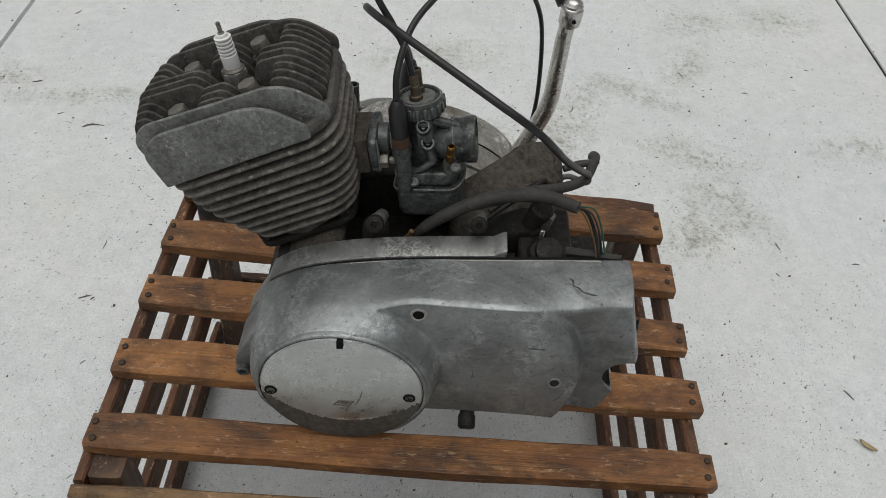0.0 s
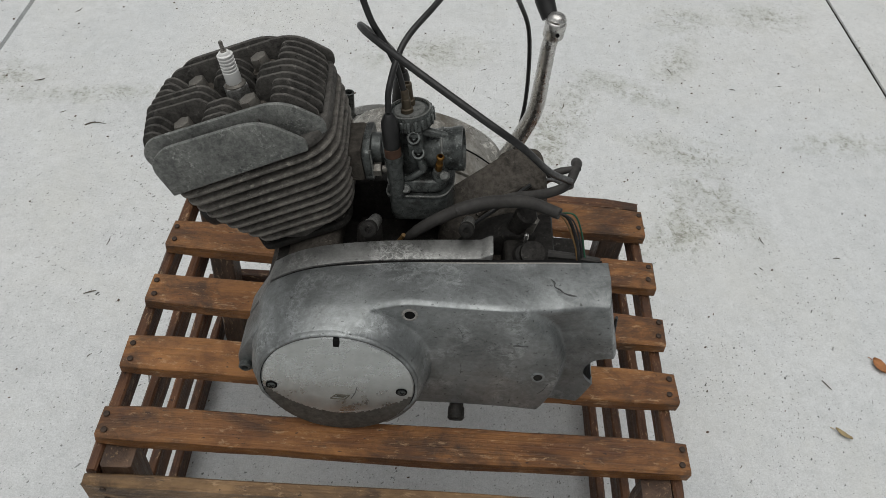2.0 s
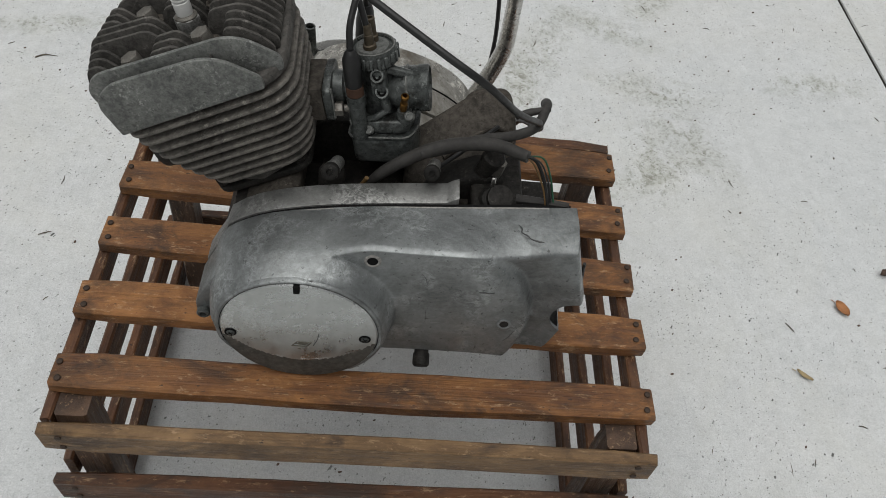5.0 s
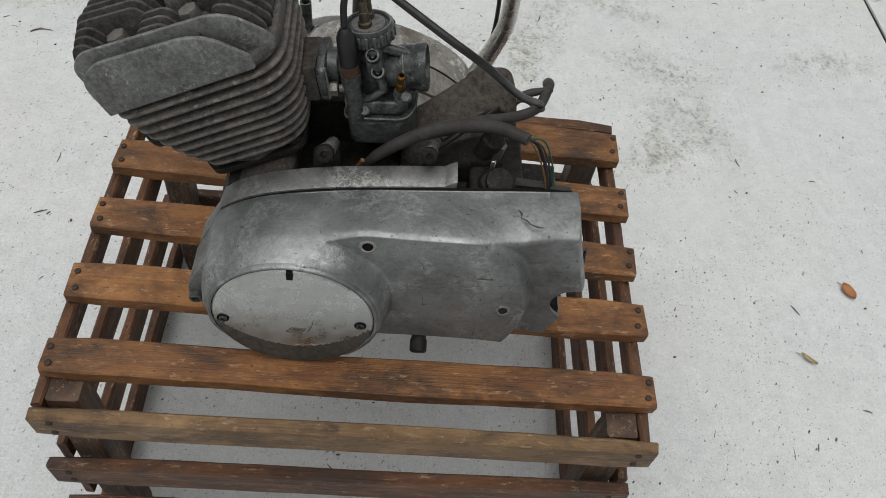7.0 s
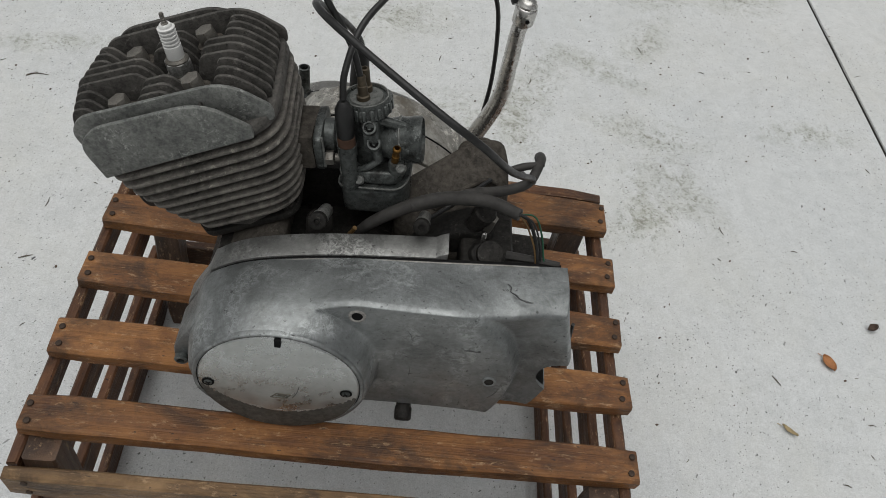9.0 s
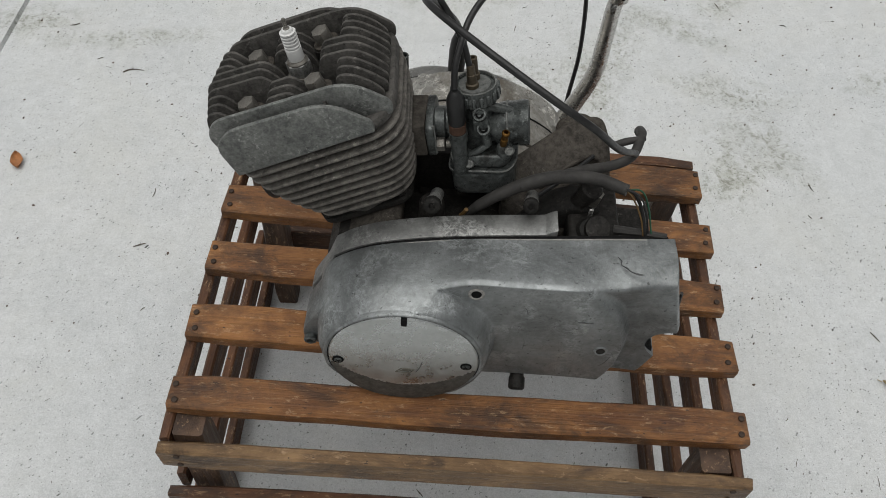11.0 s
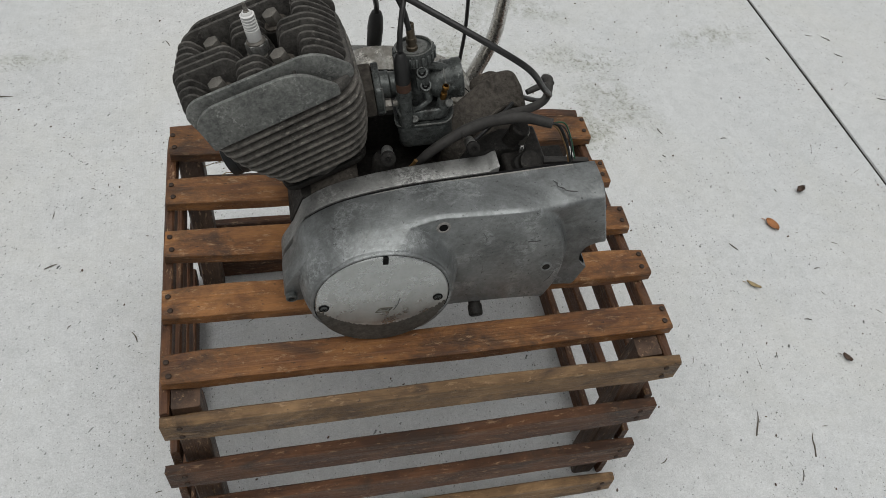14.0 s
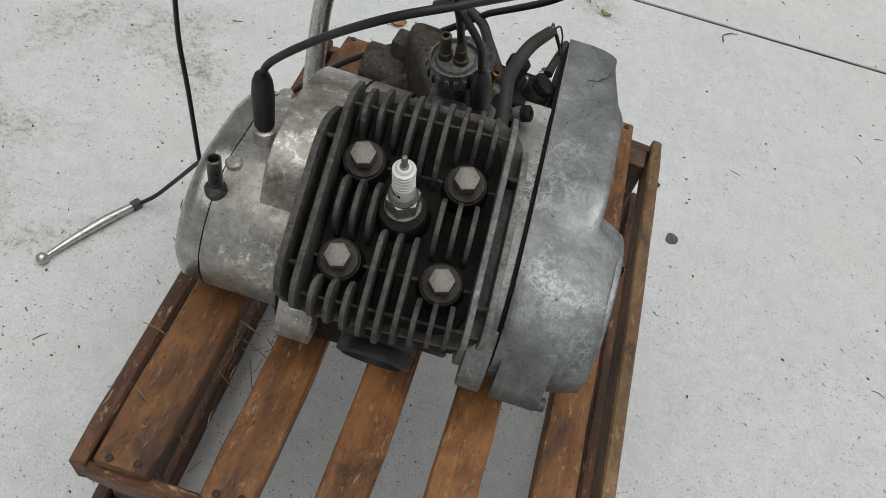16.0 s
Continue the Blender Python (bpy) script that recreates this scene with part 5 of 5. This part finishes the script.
# ---- cables, hoses, wiring ----
clutch = part("clutch_cable", tube([(-0.013, 0.896, 0.588), (-0.016, 0.886, 0.612), (-0.030, 0.842, 0.662), (-0.049, 0.788, 0.714), (-0.036, 0.742, 0.733), (0.005, 0.700, 0.731), (0.062, 0.662, 0.716), (0.104, 0.656, 0.690), (0.138, 0.685, 0.640), (0.171, 0.736, 0.586)], 0.0034, 12, 10), M_RUBBER, engine, "thick black cable sheath looping over the engine")
part("cable_inner_run", tube([(0.171, 0.736, 0.586), (0.184, 0.79, 0.53), (0.182, 0.90, 0.44), (0.188, 1.03, 0.268), (0.211, 1.095, 0.165), (0.226, 1.178, 0.040), (0.216, 1.208, 0.012)], 0.0034, 10, 10), M_RUBBER, engine)
part("throttle_cable", tube([(-0.0035, 0.7375, 0.678), (-0.012, 0.7415, 0.704), (-0.024, 0.745, 0.726), (-0.040, 0.748, 0.755), (-0.062, 0.765, 0.82), (-0.07, 0.82, 0.90), (-0.05, 0.92, 0.955), (0.0, 1.03, 0.93)], 0.0030, 10, 8), M_RUBBER, engine, "thin black throttle cable rising from the carburettor")
part("choke_cable", tube([(-0.0165, 0.7165, 0.670), (-0.0165, 0.724, 0.694), (-0.007, 0.755, 0.719), (0.016, 0.795, 0.733), (0.05, 0.87, 0.735), (0.09, 0.96, 0.692), (0.124, 1.036, 0.612), (0.146, 1.058, 0.552), (0.158, 1.070, 0.445), (0.154, 1.063, 0.357), (0.150, 1.055, 0.20), (0.165, 1.06, 0.06), (0.20, 1.085, 0.006), (0.30, 1.12, 0.005)], 0.0030, 10, 8), M_RUBBER, engine, "black choke cable arching over behind the engine")
part("harness_sleeve", tube([(0.002, 0.690, 0.520), (0.018, 0.688, 0.545), (0.040, 0.690, 0.564), (0.066, 0.694, 0.578), (0.092, 0.697, 0.585), (0.125, 0.688, 0.596), (0.154, 0.673, 0.599)], [0.004, 0.0058, 0.0064, 0.0067, 0.0067, 0.0065, 0.0058], 14, 8), M_SLEEVE, engine, "grey-black vinyl wiring sleeve")
part("second_sleeve", tube([(0.055, 0.690, 0.574), (0.085, 0.700, 0.577), (0.115, 0.715, 0.577), (0.146, 0.728, 0.573), (0.170, 0.742, 0.575), (0.182, 0.770, 0.578), (0.186, 0.792, 0.564)], [0.0054, 0.0054, 0.0054, 0.0052, 0.0050, 0.0050, 0.0060], 14, 8), M_SLEEVE, engine, "bent grey rubber hose with an open end")
for k, (mat, dx, dy, dz) in enumerate(((M_RUBBER, 0.0, 0.0, 0.0), (M_RUBBER, 0.003, -0.004, 0.003), (M_WIRE_O, -0.002, -0.003, -0.002), (M_WIRE_G, 0.006, 0.003, 0.002))):
    part("wire", tube([(0.152, 0.673, 0.600), (0.162 + dx, 0.670 + dy, 0.597 + dz), (0.172 + dx, 0.664 + dy, 0.580 + dz), (0.178 + dx, 0.656, 0.562), (0.182 + dx * 1.4, 0.648, 0.545)], 0.0009 if k else 0.0018, 8, 8), mat, engine)
part("yellow_wire_tip", tube([(0.000, 0.684, 0.532), (0.003, 0.682, 0.539), (0.005, 0.681, 0.545)], 0.0022, 8, 4), M_WIRE_O, engine)
part("wire_connector", tube([(0.150, 0.755, 0.575), (0.165, 0.760, 0.578), (0.185, 0.765, 0.580)], [0.0035, 0.0042, 0.003], 10, 4), M_SLEEVE, engine)
# the hand lever at the cable's end, on the concrete
part("hand_lever", tube([(0.214, 1.214, 0.009), (0.196, 1.224, 0.010), (0.160, 1.244, 0.011), (0.110, 1.269, 0.010), (0.072, 1.286, 0.0095)], [0.0052, 0.0066, 0.0076, 0.0058, 0.0036], 12, 8), M_SATIN, engine, "polished hand lever lying on the concrete")
part("lever_ball", lathe([(0.0, -0.0095), (0.005, -0.008), (0.0085, -0.004), (0.0095, 0.0), (0.0085, 0.004), (0.005, 0.008), (0.0, 0.0095)], 20, Matrix.Translation((0.068, 1.288, 0.0098))), M_SATIN, engine)
part("lever_clip", box((-0.007, -0.006, 0), (0.009, 0.006, 0.014), 0.001, 1), M_CARB, engine, "", pose(0.214, 1.214, 0.002, 0, 0, 152))

# ---- litter on the concrete ----
def leaf_mesh(length, width, curl, seed):
    rng = random.Random(seed)
    b = bmesh.new()
    n, k = 10, 4
    rows = []
    for i in range(n + 1):
        t = i / n
        w = width * (math.sin(math.pi * t) ** 0.7) * (1 + rng.uniform(-0.12, 0.12)) + 0.0004
        rows.append([b.verts.new((length * (t - 0.5), w * (j / k - 0.5), 0.002 + curl * (2 * j / k - 1) ** 2 * width + 0.25 * curl * length * (t - 0.5) ** 2 * 4 * rng.uniform(0.8, 1.2))) for j in range(k + 1)])
    for a, c in zip(rows, rows[1:]):
        for j in range(k):
            b.faces.new((a[j], a[j + 1], c[j + 1], c[j]))
    ext = bmesh.ops.extrude_face_region(b, geom=list(b.faces))
    for v in (g for g in ext["geom"] if isinstance(g, bmesh.types.BMVert)):
        v.co.z += 0.0005
    tube([(length * 0.48, 0, 0.002), (length * 0.62, width * 0.06, 0.0024), (length * 0.72, width * 0.16, 0.002)], 0.0007, 6, 4, b)
    bmesh.ops.recalc_face_normals(b, faces=b.faces)
    return b


LEAVES = [
    (0.857, 0.967, 115, 0.034, 0.022, 0.25, M_LEAF, "orange-brown dry leaf lying on the concrete"),
    (0.746, 0.822, 140, 0.030, 0.008, 0.45, M_LEAF_PALE, "curled tan dry leaf on the concrete"),
    (1.092, 0.850, 40, 0.026, 0.012, 0.4, M_LEAF, "small reddish-brown dry leaf on the concrete"),
    (0.855, 0.643, 120, 0.020, 0.010, 0.5, M_LEAF_DARK, "small dark curled leaf on the concrete"),
    (0.622, 0.384, 100, 0.022, 0.016, 0.4, M_LEAF_DARK, "crumpled dark brown leaf on the concrete"),
    (-0.838, 1.179, 115, 0.044, 0.022, 0.3, M_LEAF, "orange-brown dry leaf with a curled edge"),
    (0.968, 1.056, 20, 0.022, 0.014, 0.6, M_LEAF_DARK, "crumpled dark leaf on the concrete"),
    (1.109, 0.548, 75, 0.026, 0.010, 0.6, M_LEAF_PALE, "curled tan dry leaf on the concrete"),
    (1.213, 0.742, 95, 0.036, 0.016, 0.5, M_LEAF_DARK, "withered brown leaf lying across the concrete joint"),
    (1.216, 0.712, 150, 0.030, 0.012, 0.5, M_LEAF, "torn reddish-brown leaf caught in the concrete joint"),
]
for k, (x, y, a, l, w, c, mat, label) in enumerate(LEAVES):
    tagged(part("fallen_leaf", leaf_mesh(l, w, c, 200 + k), mat, None, "", pose(x, y, 0.0, 0, 0, a)), label, "leaf", "fallen leaves")
spot = rounded([(0.014 * math.cos(radians(a)) * (1 + 0.15 * math.sin(a)), 0.012 * math.sin(radians(a)) * (1 + 0.15 * math.cos(2 * a))) for a in range(0, 360, 40)], 0.004, 3)
tagged(part("chewing_gum", prism(spot, 0.0, 0.0022, 0.0008, 2), M_STONE, None, "", pose(0.508, 0.337, 0.0)), "flat dark grey chewing gum spot on the concrete", "gum")

TWIGS = [
    ((-0.718, 1.456), (-0.708, 1.464), (-0.696, 1.467), (-0.676, 1.466), 0.0013),
    ((0.612, 0.520), (0.620, 0.534), (0.628, 0.548), (0.634, 0.563), 0.0012),
    ((1.150, 0.268), (1.172, 0.270), (1.188, 0.256), (1.196, 0.236), 0.0014),
    ((0.700, 0.470), (0.706, 0.486), (0.709, 0.500), (0.716, 0.512), 0.0011),
    ((-0.175, 0.907), (-0.165, 0.888), (-0.182, 0.871), (-0.218, 0.847), 0.0011),
]
for p0, p1, p2, p3, r in TWIGS:
    b = tube([(*p0, r), (*p1, r * 1.3), (*p2, r * 1.5), (*p3, r)], [r, r * 1.1, r * 0.8, r * 0.4], 7, 6)
    tagged(part("fallen_twig", b, M_TWIG, None), "thin dark dry twig lying on the concrete", "twig", "fallen twigs")

rng = random.Random(5)
b = bmesh.new()
for k in range(420):
    x, y = rng.uniform(-1.5, 1.9), rng.uniform(-0.3, 2.6)
    if X0 - 0.02 < x < X1 + 0.02 and Y0 - 0.02 < y < Y1 + 0.02 and rng.random() < 0.6:
        continue
    a, l = rng.uniform(0, 6.3), rng.choice((0.004, 0.006, 0.008, 0.010, 0.014, 0.022))
    dx, dy = math.cos(a) * l / 2, math.sin(a) * l / 2
    bend = rng.uniform(-0.25, 0.25) * l
    r = rng.uniform(0.0005, 0.0011) * (0.7 + l * 18)
    tube([(x - dx, y - dy, r), (x - dy * bend / l, y + dx * bend / l, r * 1.6), (x + dx, y + dy, r)], [r * 0.6, r, r * 0.5], 5, 3, b)
tagged(part("twig_litter", b, M_TWIG), "scattered dry twigs and bark bits on the concrete", "twigs", "", "stuff")
b = bmesh.new()
for k in range(700):
    x, y = rng.uniform(-1.5, 1.9), rng.uniform(-0.3, 2.6)
    r = rng.uniform(0.0007, 0.0022)
    c = bmesh.ops.create_icosphere(b, subdivisions=1, radius=r, matrix=pose(x, y, r * 0.5, rng.uniform(0, 90), 0, rng.uniform(0, 90)) @ Matrix.Diagonal((1.6, 1, 0.7, 1)))
tagged(part("grit", b, M_LEAF_DARK), "fine dark grit specks on the concrete", "grit", "", "stuff")
# dry fibres caught in the crate
b = bmesh.new()
for k in range(46):
    x, y, z = rng.uniform(-0.25, -0.06), rng.uniform(0.845, 0.965), rng.uniform(0.30, 0.385)
    if k % 3 == 0:
        x, y, z = -0.12 + rng.uniform(-0.03, 0.03), 0.86 + rng.uniform(-0.02, 0.02), 0.34
    l = rng.uniform(0.012, 0.04)
    a, e = rng.uniform(0, 6.3), rng.uniform(-0.7, 0.5)
    d = Vector((math.cos(a) * math.cos(e), math.sin(a) * math.cos(e), math.sin(e))) * l
    p = Vector((x, y, z))
    tube([p, p + d * 0.5 + Vector((0, 0, rng.uniform(-0.006, 0.006))), p + d], 0.0006, 4, 3, b)
tagged(part("straw_fibres", b, M_STRAW, crate, "dry grass fibres caught between the boards"), "", "", "", "stuff")
